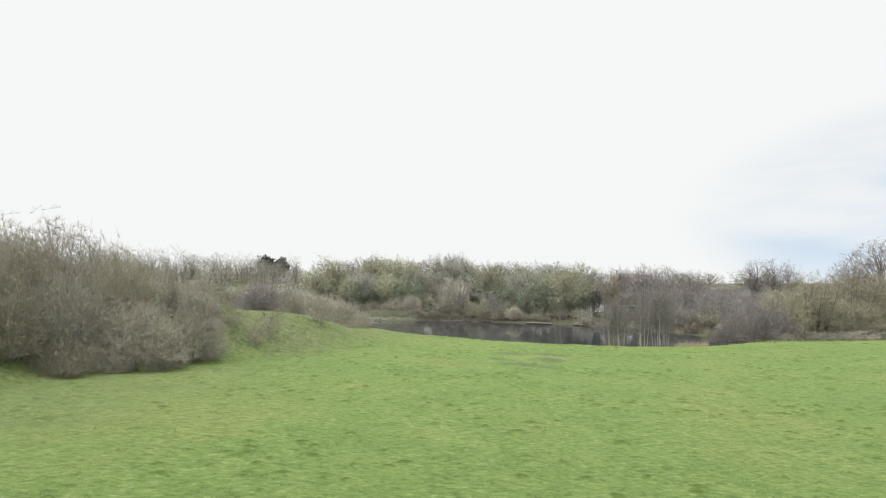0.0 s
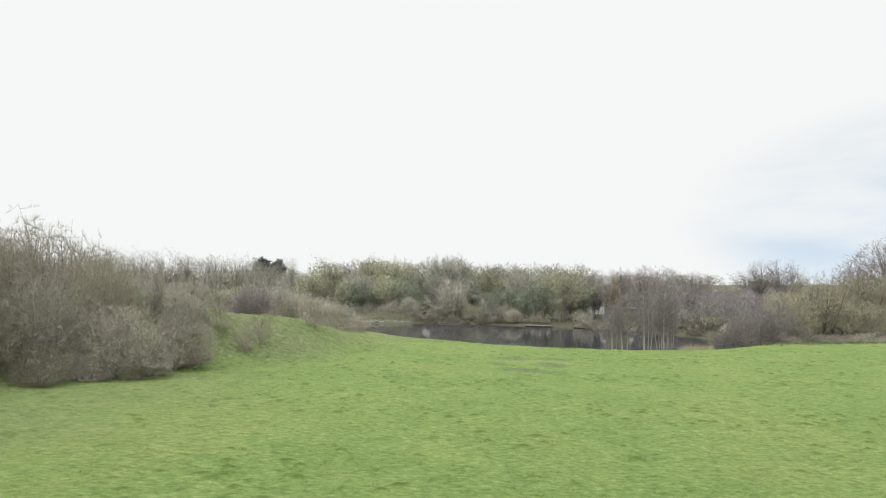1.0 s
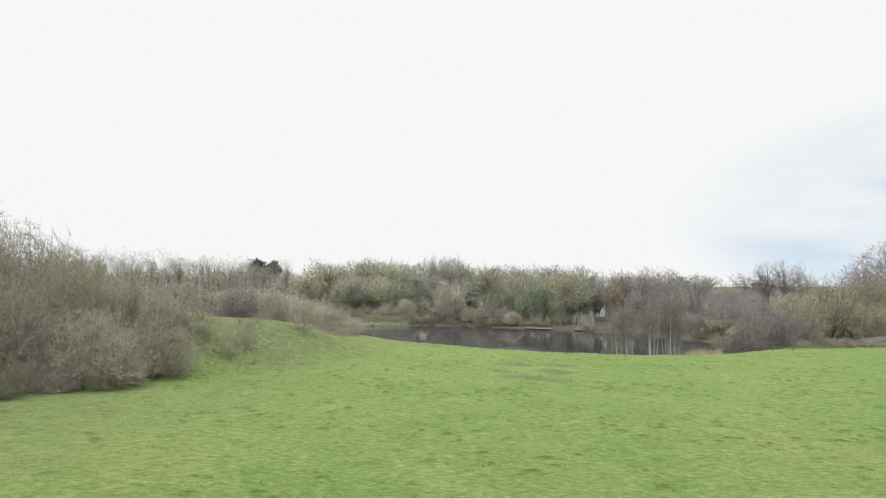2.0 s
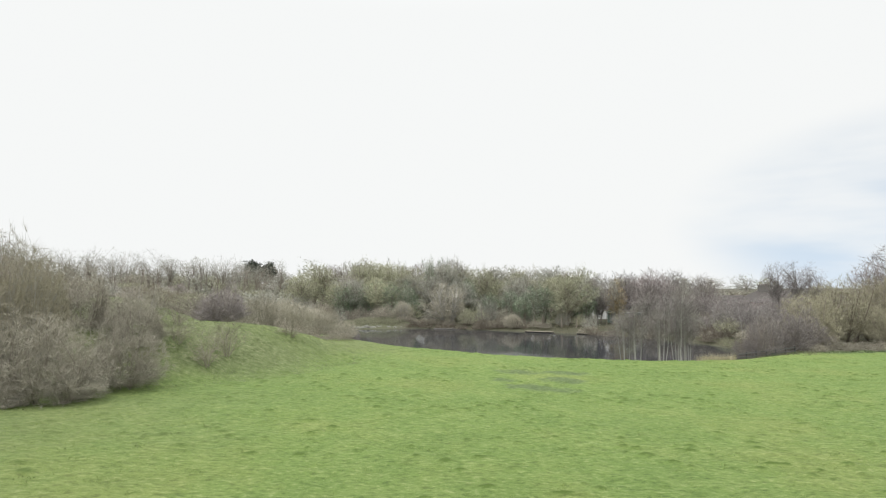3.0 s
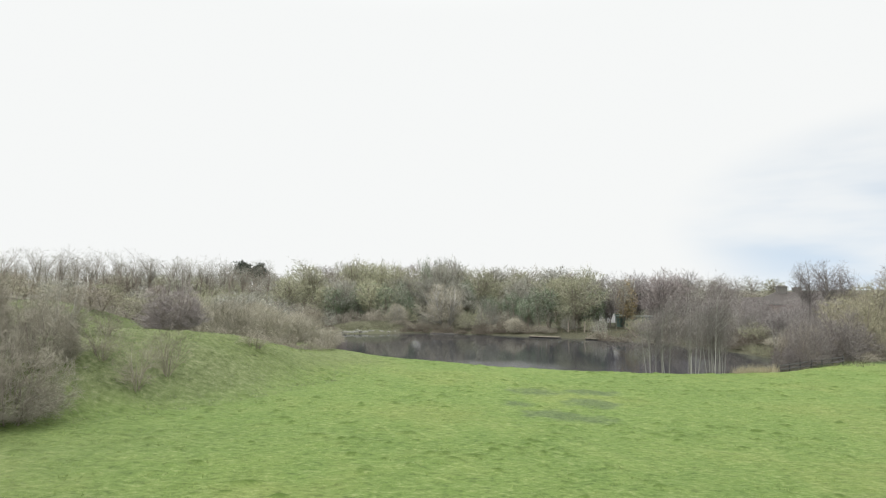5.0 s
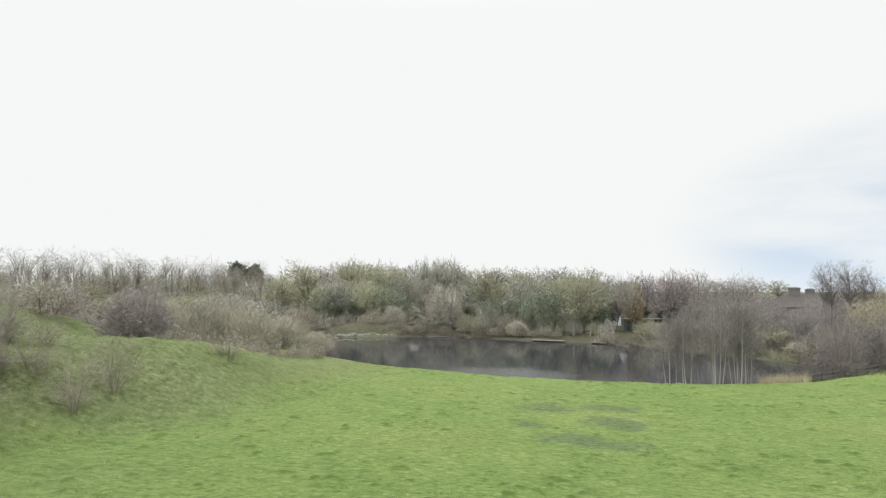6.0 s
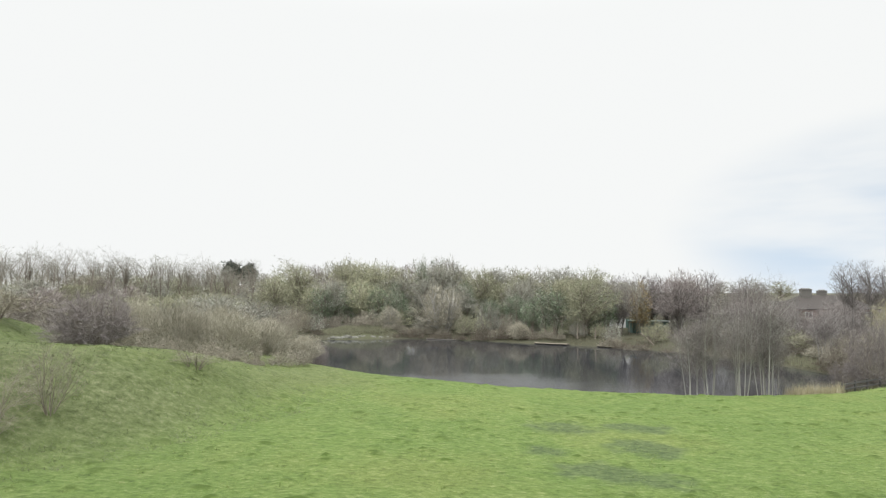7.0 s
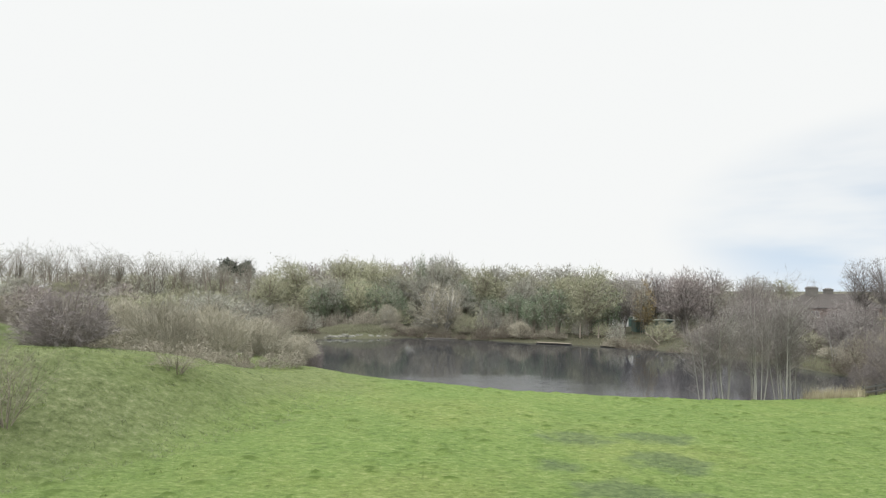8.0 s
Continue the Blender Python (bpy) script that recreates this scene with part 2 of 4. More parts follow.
def water_material():
    m, n, l, b = material("pond_water", 0.04, 0.5)
    b.inputs["Base Color"].default_value = (0.030, 0.032, 0.037, 1)
    b.inputs["IOR"].default_value = 1.333
    tc = n.new("ShaderNodeTexCoord")
    p = tc.outputs["Object"]
    mp = n.new("ShaderNodeMapping")
    mp.inputs["Scale"].default_value = (0.55, 1.9, 1.0)
    l.new(p, mp.inputs[0])
    wave = noise_node(n, l, mp.outputs[0], 1.0, 3, 0.6)
    # a breeze ruffles the water off the near shore
    off = n.new("ShaderNodeVectorMath")
    off.operation = "SUBTRACT"
    off.inputs[1].default_value = (3.0, 92.0, 0.0)
    l.new(p, off.inputs[0])
    sq = n.new("ShaderNodeVectorMath")
    sq.operation = "MULTIPLY"
    sq.inputs[1].default_value = (0.10, 0.16, 1.0)
    l.new(off.outputs[0], sq.inputs[0])
    far = n.new("ShaderNodeVectorMath")
    far.operation = "LENGTH"
    l.new(sq.outputs[0], far.inputs[0])
    calm = noise_node(n, l, mp.outputs[0], 0.32, 4, 0.65)
    mixd = n.new("ShaderNodeMath")
    mixd.operation = "MULTIPLY_ADD"
    mixd.inputs[1].default_value = -1.6
    l.new(calm.outputs["Fac"], mixd.inputs[0])
    l.new(far.outputs["Value"], mixd.inputs[2])
    r = ramp(n, ((-0.0, (1, 1, 1)), (0.75, (0.06, 0.06, 0.06))))
    l.new(mixd.outputs[0], r.inputs[0])
    bump = n.new("ShaderNodeBump")
    bump.inputs["Distance"].default_value = 0.05
    s = n.new("ShaderNodeMath")
    s.operation = "MULTIPLY"
    s.inputs[1].default_value = 1.0
    l.new(r.outputs[0], s.inputs[0])
    l.new(s.outputs[0], bump.inputs["Strength"])
    l.new(wave.outputs["Fac"], bump.inputs["Height"])
    l.new(bump.outputs[0], b.inputs["Normal"])
    return m


GROUND_MAT, WATER_MAT = ground_material(), water_material()


# ---- building helpers ----
def mesh_object(name, verts, faces, mat, parent=None, label="", smooth=False):
    me = bpy.data.meshes.new(name)
    me.from_pydata(verts, [], faces)
    me.materials.append(mat)
    if smooth:
        me.shade_smooth()
    me.update()
    ob = new(name, me)
    if parent is not None:
        ob.parent = parent
    if label:
        ob["label"] = label
    return ob


def part(name, bm, mat, parent, label="", bevel=0.0):
    if bevel:
        bmesh.ops.bevel(bm, geom=bm.edges[:], offset=bevel, segments=1, affect="EDGES")
    me = bpy.data.meshes.new(name)
    bm.to_mesh(me)
    bm.free()
    me.materials.append(mat)
    ob = new(name, me)
    if parent is not None:
        ob.parent = parent
    if label:
        ob["label"] = label
    return ob


def box(x0, x1, y0, y1, z0, z1, bm=None):
    bm = bm or bmesh.new()
    m = Matrix.LocRotScale(((x0 + x1) / 2, (y0 + y1) / 2, (z0 + z1) / 2), None, (x1 - x0, y1 - y0, z1 - z0))
    bmesh.ops.create_cube(bm, size=1.0, matrix=m)
    return bm


def empty(name, label, category, group="", place=None):
    ob = new(name)
    ob.empty_display_size = 0.3
    if place is not None:
        ob.matrix_basis = place
    return tagged(ob, label, category, group)


# ---- the lie of the land ----
def smooth(v, a, b):
    t = np.clip((np.asarray(v, float) - a) / (b - a), 0, 1)
    return t * t * (3 - 2 * t)


POND = np.array([(-10, 84), (-4, 82.5), (4, 81.5), (12, 82), (22, 83.5), (32, 85.5), (39, 90), (43, 98), (42, 109), (38, 122),
                 (32, 131), (19, 140), (6, 148), (-6, 153), (-16, 152), (-24, 150), (-25, 134), (-15.5, 112), (-11.5, 97)], float)


def pond_distance(x, y):
    """Metres to the shoreline: positive on land, negative on the water."""
    best = np.full(x.shape, 1e9)
    inside = np.zeros(x.shape, bool)
    for (ax, ay), (bx, by) in zip(POND, np.roll(POND, -1, 0)):
        dx, dy = bx - ax, by - ay
        t = np.clip(((x - ax) * dx + (y - ay) * dy) / (dx * dx + dy * dy), 0, 1)
        best = np.minimum(best, np.hypot(x - ax - t * dx, y - ay - t * dy))
        cross = (ay > y) != (by > y)
        with np.errstate(divide="ignore", invalid="ignore"):
            inside ^= cross & (x < ax + (y - ay) / (dy if dy else 1e-9) * dx)
    return np.where(inside, -best, best)


def ripple(x, y, scale, seed):
    """Smooth value noise from a few crossed waves."""
    r = random.Random(seed)
    v = 0
    for k in range(7):
        a, f, p = r.uniform(0, 6.28), scale * r.uniform(0.6, 1.7), r.uniform(0, 6.28)
        v = v + np.sin((x * math.cos(a) + y * math.sin(a)) * f + p + 1.3 * np.sin((x * math.sin(a) - y * math.cos(a)) * f * 0.7 + p * 2))
    return v / 4.5


def foot(y):
    return np.interp(y, [0, 30, 38, 43, 48, 53, 58, 65, 75, 90], [-27, -24.8, -23.6, -22.8, -19.0, -14.5, -11.5, -8.3, -5.0, -3.0])


def land(x, y):
    x, y = np.asarray(x, float), np.asarray(y, float)
    field = 2.2 - 0.040 * np.clip(x, -30, 62) + 0.10 * np.log1p(np.exp((np.clip(x, -30, 62) - 22) / 2.5)) - 0.007 * (np.clip(y, 0, 95) - 45)
    field = field + 0.10 * ripple(x, y, 0.16, 3) + 0.5 * np.exp(-((x + 4) / 8) ** 2) * smooth(y, 58, 74)
    s = (foot(y) - x) * 0.92
    bank = (3.25 - 0.45 * smooth(y, 62, 70)) * smooth(s, -0.8, 8.3) + 4.8 * smooth(s, 13, 42) * (1 - smooth(y, 55, 110) * 0.8)
    bank = bank * (1 - 0.70 * smooth(y + 0.35 * (x + 14), 66, 79) * (1 - smooth(-x, 40, 80)))
    far = 1.1 + 2.2 * smooth(y, 150, 215) + 4.0 * smooth(-x, 30, 110) + 1.0 * smooth(x, 60, 110)
    w = smooth(y, 84, 118)
    z = (field + bank) * (1 - w) + far * w
    z = z + (0.9 + 0.35 * ripple(x, y, 1.1, 31)) * np.exp(-((x + 15.0) / 6) ** 2 - ((y - 157) / 3.0) ** 2)
    z = z + 1.4 * np.exp(-((x + 28) / 4.5) ** 2 - ((y - 65) / 7) ** 2) - 0.5 * np.exp(-((x + 23.2) / 2.2) ** 2 - ((y - 68) / 5) ** 2)
    sd = pond_distance(x, y)
    near = 1 - smooth(y, 92, 105)
    ledge = np.exp(-((x + 15.0) / 5.5) ** 4) * smooth(y, 146, 150)
    edge = (3.4 + 2.2 * smooth(x, 6, 20)) * near + (5.5 - 3.9 * ledge) * (1 - near)
    z = z * smooth(sd, -0.6, edge) - 1.3 * smooth(-sd, 0, 7)
    hills = 5 * smooth(np.hypot(x, y), 450, 1500) * (0.5 + 0.5 * ripple(x, y, 0.004, 8))
    return z + np.maximum(hills, 0)


def ground_z(x, y):
    return float(land(np.array([x]), np.array([y]))[0])


def axis(lo, hi, step, far_lo, far_hi, grow=1.22):
    mid = list(np.arange(lo, hi + 1e-6, step))
    s, v = step, mid[-1]
    while v < far_hi:
        s *= grow
        v += s
        mid.append(v)
    s, v, left = step, mid[0], []
    while v > far_lo:
        s *= grow
        v -= s
        left.append(v)
    return np.array(left[::-1] + mid)


def spots_in(seed, count, x0, x1, y0, y1, keep):
    rng = np.random.default_rng(seed)
    p = np.stack([rng.uniform(x0, x1, count), rng.uniform(y0, y1, count), np.zeros(count)], 1)
    return p[keep(p[:, 0], p[:, 1], rng)]


def on_field(x, y, rng):
    return (pond_distance(x, y) > 0.9) & (np.abs(x - 1) < 10 + y * 0.78) & ((foot(y) - x) * 0.92 < 22)


def patchy(scale, seed, cut):
    def keep(x, y, rng):
        return on_field(x, y, rng) & (ripple(x, y, scale, seed) + rng.normal(0, 0.25, len(x)) > cut)
    return keep


TUFTS = spots_in(54, 3400, -32, 56, 14, 88, patchy(0.45, 62, -0.1))


def tuft_cover(xs, ys):
    """0 to 1 where the ungrazed tussocks stand: uneven little humps."""
    rng = np.random.default_rng(53)
    cover = np.zeros((len(ys), len(xs)))
    for x, y, _ in TUFTS:
        r, long, turn, strong = rng.uniform(0.12, 0.26), rng.uniform(1.0, 1.9), rng.normal(0, 0.5), rng.uniform(0.45, 1.0)
        i0, i1 = np.searchsorted(xs, (x - 1.6, x + 1.6))
        j0, j1 = np.searchsorted(ys, (y - 1.6, y + 1.6))
        dx, dy = np.meshgrid(xs[i0:i1] - x, ys[j0:j1] - y)
        u, v = (dx * math.cos(turn) + dy * math.sin(turn)) / (r * long), (dy * math.cos(turn) - dx * math.sin(turn)) / r
        cover[j0:j1, i0:i1] = np.maximum(cover[j0:j1, i0:i1], strong * np.exp(-u * u - v * v))
    return cover


def build_ground():
    xs = axis(-26, 40, 0.24, -2600, 2600, 1.14)
    ys = axis(13, 82, 0.24, -2600, 2900, 1.14)
    gx, gy = np.meshgrid(xs, ys)
    z = land(gx, gy)
    sd = pond_distance(gx, gy)
    lawn = smooth(sd, 0.5, 3) * (1 - smooth(gy, 86, 100))
    lump = 0.030 * ripple(gx, gy, 2.3, 5) + 0.024 * ripple(gx, gy, 5.0, 6) + 0.050 * np.maximum(ripple(gx, gy, 7.5, 7), 0) * (0.4 + 0.6 * smooth(ripple(gx, gy, 0.6, 9), -0.3, 0.6))
    tufts = tuft_cover(xs, ys)
    z = z + lump * lawn + 0.13 * tufts
    n, m = gx.shape
    verts = np.stack([gx, gy, z], -1).reshape(-1, 3)
    i = np.arange(n * m).reshape(n, m)
    faces = np.stack([i[:-1, :-1], i[:-1, 1:], i[1:, 1:], i[1:, :-1]], -1).reshape(-1, 4)
    ob = mesh_object("ground", verts.tolist(), faces.tolist(), GROUND_MAT, smooth=True)
    s = (foot(gy) - gx) * 0.92
    wob = ripple(gx, gy, 0.5, 12)
    red = np.maximum(smooth(gy + 2 * wob, 86, 93), smooth(s + 2.5 * wob, 15, 24))
    red = np.maximum(red, (1 - smooth(sd, 0.3, 1.3)) * 0.9)
    red = np.where((gy > 100) | (gx > 110) | (gx < -110), 0.95, red)
    # 0.18 band and near-left field below: thicket's shade put into the cover colour
    green = (0.18 * smooth(s + 1.6 * wob, -8.0, 0.5) + 0.77 * smooth(s + 1.6 * wob, -1.5, 4.0)) * (1 - 0.3 * smooth(gy + 1.5 * wob, 59, 66))
    green = np.maximum(green, 0.5 * smooth(s + 2.0 * wob, -15, -3) * (1 - smooth(gy + 2.0 * wob, 40, 54)))
    patch = np.zeros(gx.shape)
    for px, py, rx, ry in RUSH_PATCHES:
        d = np.hypot((gx - px) / rx, (gy - py) / ry) + 0.5 * ripple(gx, gy, 1.0, 21) + 0.4 * ripple(gx, gy, 3.3, 22)
        patch = np.maximum(patch, 1 - smooth(d, 0.45, 1.25))
    spit = np.exp(-((gx + 15.5) / 5) ** 2 - ((gy - 157) / 4) ** 2) + 0.25 * wob
    red = red * (1 - 0.35 * smooth(spit, 0.25, 0.7) * smooth(sd, 0.5, 1.5))
    green = np.maximum(green, 0.95 * smooth(spit, 0.25, 0.7))
    col = np.stack([red, green, patch * 0.75, np.ones(gx.shape)], -1).reshape(-1, 4)
    layer = ob.data.color_attributes.new("cover", "FLOAT_COLOR", "POINT")
    layer.data.foreach_set("color", col.astype(np.float32).ravel())
    humps = ob.data.attributes.new("tufts", "FLOAT", "POINT")
    humps.data.foreach_set("value", tufts.astype(np.float32).ravel())
    tagged(ob, "lumpy green pasture sloping to wooded pond banks", "ground", kind="structure")


RUSH_PATCHES = [(9.6, 60.0, 2.1, 1.6), (6.2, 55.4, 2.4, 1.4), (10.6, 65.0, 2.0, 1.5), (6.2, 63.5, 2.0, 1.5), (4.3, 59.0, 1.2, 1.0)]
build_ground()

wx, wy = np.meshgrid(np.linspace(-34, 52, 30), np.linspace(76, 156, 30))
wi = np.arange(900).reshape(30, 30)
water = mesh_object("water", np.stack([wx, wy, 0 * wx], -1).reshape(-1, 3).tolist(),
                    np.stack([wi[:-1, :-1], wi[:-1, 1:], wi[1:, 1:], wi[1:, :-1]], -1).reshape(-1, 4).tolist(), WATER_MAT, smooth=True)
tagged(water, "dark still pond water with a light ripple", "water", kind="structure")


# ---- plants ----
def unit(v):
    return v / np.maximum(np.linalg.norm(v, axis=-1, keepdims=True), 1e-9)


def curves(rng, start, end, lift, segs, wander):
    """Branches that leave start upwards and bend over to end: (n, segs + 1, 3)."""
    span = np.linalg.norm(end - start, axis=1)[:, None]
    mid = (start + end) / 2 + np.array([0, 0, 1.0]) * span * lift + rng.normal(0, 1, start.shape) * span * wander
    t = np.linspace(0, 1, segs + 1)[None, :, None]
    return start[:, None] * (1 - t) ** 2 + 2 * mid[:, None] * t * (1 - t) + end[:, None] * t ** 2


def sprouts(rng, pts, each, lo, hi, spread, outward, up, length, centre, along=0.35):
    """Starts and ends of finer shoots along the branches pts."""
    n, k1, _ = pts.shape
    idx = np.repeat(np.arange(n), each)
    u = rng.uniform(lo, hi, len(idx)) * (k1 - 1)
    i = np.minimum(u.astype(int), k1 - 2)
    w = (u - i)[:, None]
    a, b = pts[idx, i], pts[idx, i + 1]
    start = a * (1 - w) + b * w
    if centre.ndim == 2:
        centre = np.repeat(centre, each, 0)
    way = unit(unit(b - a) * along + unit(rng.normal(0, 1, a.shape)) * spread + unit(start - centre) * outward + np.array([0, 0, up]))
    return start, start + way * (length * rng.uniform(0.55, 1.35, len(idx)))[:, None]


def tubes(groups, sides=5):
    """groups: (points (n, k, 3), radius at the start, radius at the end)"""
    verts, faces, base = [], [], 0
    for pts, r0, r1 in groups:
        n, k1, _ = pts.shape
        rad = np.asarray(r0).reshape(-1, 1) * (1 - np.linspace(0, 1, k1)[None]) + np.asarray(r1).reshape(-1, 1) * np.linspace(0, 1, k1)[None]
        rad = np.broadcast_to(rad, (n, k1))
        t = unit(np.gradient(pts, axis=1))
        ref = np.where(np.abs(t[..., 2:3]) > 0.9, np.array([1.0, 0, 0]), np.array([0, 0, 1.0]))
        u = unit(np.cross(t, ref))
        v = np.cross(t, u)
        a = np.arange(sides) * 2 * np.pi / sides
        ring = u[:, :, None] * np.cos(a)[None, None, :, None] + v[:, :, None] * np.sin(a)[None, None, :, None]
        verts.append((pts[:, :, None] + ring * rad[:, :, None, None]).reshape(-1, 3))
        i = np.arange(n * k1 * sides).reshape(n, k1, sides) + base
        j = np.roll(i, -1, 2)
        faces += np.stack([i[:, :-1], j[:, :-1], j[:, 1:], i[:, 1:]], -1).reshape(-1, 4).tolist()
        base += n * k1 * sides
    return np.concatenate(verts).tolist(), faces


def spikes(rng, start, end, width):
    """Tapered twigs, one three-cornered blade each."""
    side = unit(np.cross(end - start, rng.normal(0, 1, start.shape))) * (width * rng.uniform(0.6, 1.3, len(start)))[:, None] / 2
    p = np.stack([start - side, start + side, end], 1).reshape(-1, 3)
    return p, np.arange(len(p)).reshape(-1, 3)


def leaves(rng, at, size, spread):
    n = len(at)
    c = at + rng.normal(0, spread, (n, 3))
    a = unit(rng.normal(0, 1, (n, 3)))
    b = unit(np.cross(a, rng.normal(0, 1, (n, 3))))
    s = (size * rng.uniform(0.5, 1.3, n))[:, None]
    p = np.stack([c - a * s, c + b * s * 0.55, c + a * s, c - b * s * 0.55], 1)
    return p.reshape(-1, 3), np.arange(n * 4).reshape(n, 4)


def crown_skin(rng, d, h, half, low, belly, lump):
    """Points of a gently lobed dome in the directions d, round the heart of the crown."""
    heart = np.array([0, 0, low + (h - low) * belly])
    wave = np.zeros(len(d))
    for axis_way, phase, pace in zip(unit(rng.normal(0, 1, (6, 3))), rng.uniform(0, 6.28, 6), (2.6, 3.4, 4.6, 5.8, 7.5, 9.0)):
        wave += np.sin(d @ axis_way * pace + phase) / pace * 2.6
    reach = 1 + lump * (wave - 0.4)
    tall = np.where(d[:, 2] > 0, h - heart[2], heart[2] - low)
    return heart, np.stack([d[:, 0] * half, d[:, 1] * half, d[:, 2] * tall], 1) * reach[:, None]


def plant(kind, name, seed, h, half, low, label, category, bark, twig, stems=1, stem_r=0.2, lean=5, spread_base=0.1, limbs=60, subs=8, twigs=8, belly=0.36, lump=0.16,
          lift=0.12, up=0.25, outward=0.5, twig_len=0.6, twig_w=0.05, sub_len=2.0, limb_r=0.05, leaf=None, leaf_count=0, leaf_size=0.1, leaf_spread=0.15, limb_lo=0.2, along=0.6, fan=0.35, core=0.5, wild=0.55, clump=0.4):
    """One plant at the origin, h high and half wide to each side, its crown beginning at low. Limbs, branches and twigs fill a lobed dome from its heart outwards."""
    rng = np.random.default_rng(seed)
    shape = rng.integers(1 << 30)
    d = unit(rng.normal(0, 1, (limbs, 3)) + np.array([0, 0, 0.45]))
    heart, skin = crown_skin(np.random.default_rng(shape), d, h, half, low, belly, lump)
    tips = heart + skin * (rng.uniform(core ** 2, 0.92, limbs) ** 0.5)[:, None]
    tips[:, 2] = np.maximum(tips[:, 2], 0.25)
    ang = np.arange(stems) * 2.399 + rng.uniform(0, 0.8, stems)
    tilt = np.radians(lean) * rng.uniform(0.3, 1.0, stems)
    base = np.stack([np.cos(ang), np.sin(ang), 0 * ang], 1) * (spread_base * np.sqrt(rng.uniform(0.1, 1, stems)))[:, None] - np.array([0, 0, 0.2])
    height = h * (rng.uniform(0.7, 0.86, stems) if category == "tree" else rng.uniform(0.45, 0.62, stems))
    head = base + np.stack([np.cos(ang) * np.tan(tilt), np.sin(ang) * np.tan(tilt), 1 + 0 * ang], 1) * height[:, None]
    trunk = curves(rng, base, head, 0.0, 7, 0.03)
    own = rng.integers(0, stems, limbs)
    if stems > 2:
        own = np.argmin(np.linalg.norm((head[None, :, :2] - tips[:, None, :2]), axis=2) + rng.uniform(0, half * 0.5, (limbs, stems)), axis=1)
    f = np.clip((tips[:, 2] / height[own]) * rng.uniform(limb_lo, 0.75, limbs), 0.02, 0.97) * 7
    i = np.minimum(f.astype(int), 6)
    w = (f - i)[:, None]
    start = trunk[own, i] * (1 - w) + trunk[own, i + 1] * w
    limb = curves(rng, start, tips, lift if category == "tree" else lift * 0.4, 4, 0.06)
    # side branches strike out for the skin of the dome
    s0, _ = sprouts(rng, limb, subs, 0.25, 1.0, 0.5, outward, up, 1.0, heart)
    s0 = np.where(s0[:, 2:] < 0.1, s0 + np.array([0, 0, 0.1]), s0)
    away = unit((s0 - heart) / np.array([half, half, max(h - heart[2], 0.1)]) + rng.normal(0, fan, s0.shape))
    _, skin = crown_skin(np.random.default_rng(shape), away, h, half, low, belly, lump)
    goal = heart + skin * rng.uniform(0.78, 1.02, len(s0))[:, None]
    step = goal - s0
    span = np.linalg.norm(step, axis=1, keepdims=True)
    s1 = s0 + step * np.minimum(1, sub_len * rng.uniform(0.6, 1.4, (len(s0), 1)) / np.maximum(span, 1e-6))
    s1[:, 2] = np.maximum(s1[:, 2], 0.12)
    sub = curves(rng, s0, s1, 0.06, 2, 0.06)
    t0, t1 = sprouts(rng, sub, twigs, clump, 1.0, wild, outward * 0.6, up, twig_len, heart, along)
    t1[:, 2] = np.maximum(t1[:, 2], 0.02)
    top = empty(name, label, category)
    v, fc = tubes([(trunk, stem_r * rng.uniform(0.75, 1.1, stems), stem_r * 0.16)], 6)
    v2, f2 = tubes([(limb, limb_r * rng.uniform(0.6, 1.4, limbs), limb_r * 0.25)], 3)
    fc += [[i + len(v) for i in f] for f in f2]
    v += v2
    mesh_object("trunk" if category == "tree" else "woody_base", v, fc, bark, top, smooth=True)
    p1, f1 = spikes(rng, s0, s1, limb_r * 0.8)
    p2, f2 = spikes(rng, t0, t1, twig_w)
    verts, faces = np.concatenate([p1, p2]).tolist(), np.concatenate([f1, f2 + len(p1)]).tolist()
    mesh_object("crown" if not leaf_count else "branchwork", verts, faces, twig, top)
    if leaf_count:
        lv, lf = leaves(rng, t1[rng.integers(0, len(t1), leaf_count)], leaf_size, leaf_spread)
        lv[:, 2] = np.maximum(lv[:, 2], 0.02)
        mesh_object("crown", lv.tolist(), lf.tolist(), leaf, top)
    KINDS.setdefault(kind, []).append(top)
    return top


KINDS = {}
PLACED = set()
prng = random.Random(11)


def put(kind, x, y, height=1.0, wide=None, turn=None, which=None, sink=0.05, label="", group="", z=None):
    """Stands a plant of that kind on the ground; height and wide scale the model."""
    models = KINDS[kind]
    model = models[prng.randrange(len(models)) if which is None else which % len(models)]
    turn = prng.uniform(0, 360) if turn is None else turn
    wide = height if wide is None else wide
    zz = ground_z(x, y) if z is None else z
    m = pose(x, y, zz - sink, 0, 0, turn) @ Matrix.Diagonal((wide, wide, height, 1))
    if model.name in PLACED:
        ob = copy_thing(model, m)
        ob.scale = (wide, wide, height)
    else:
        PLACED.add(model.name)
        model.matrix_basis = m
        ob = model
    if label:
        ob["label"] = label
    if group:
        ob["group"] = group
    return ob


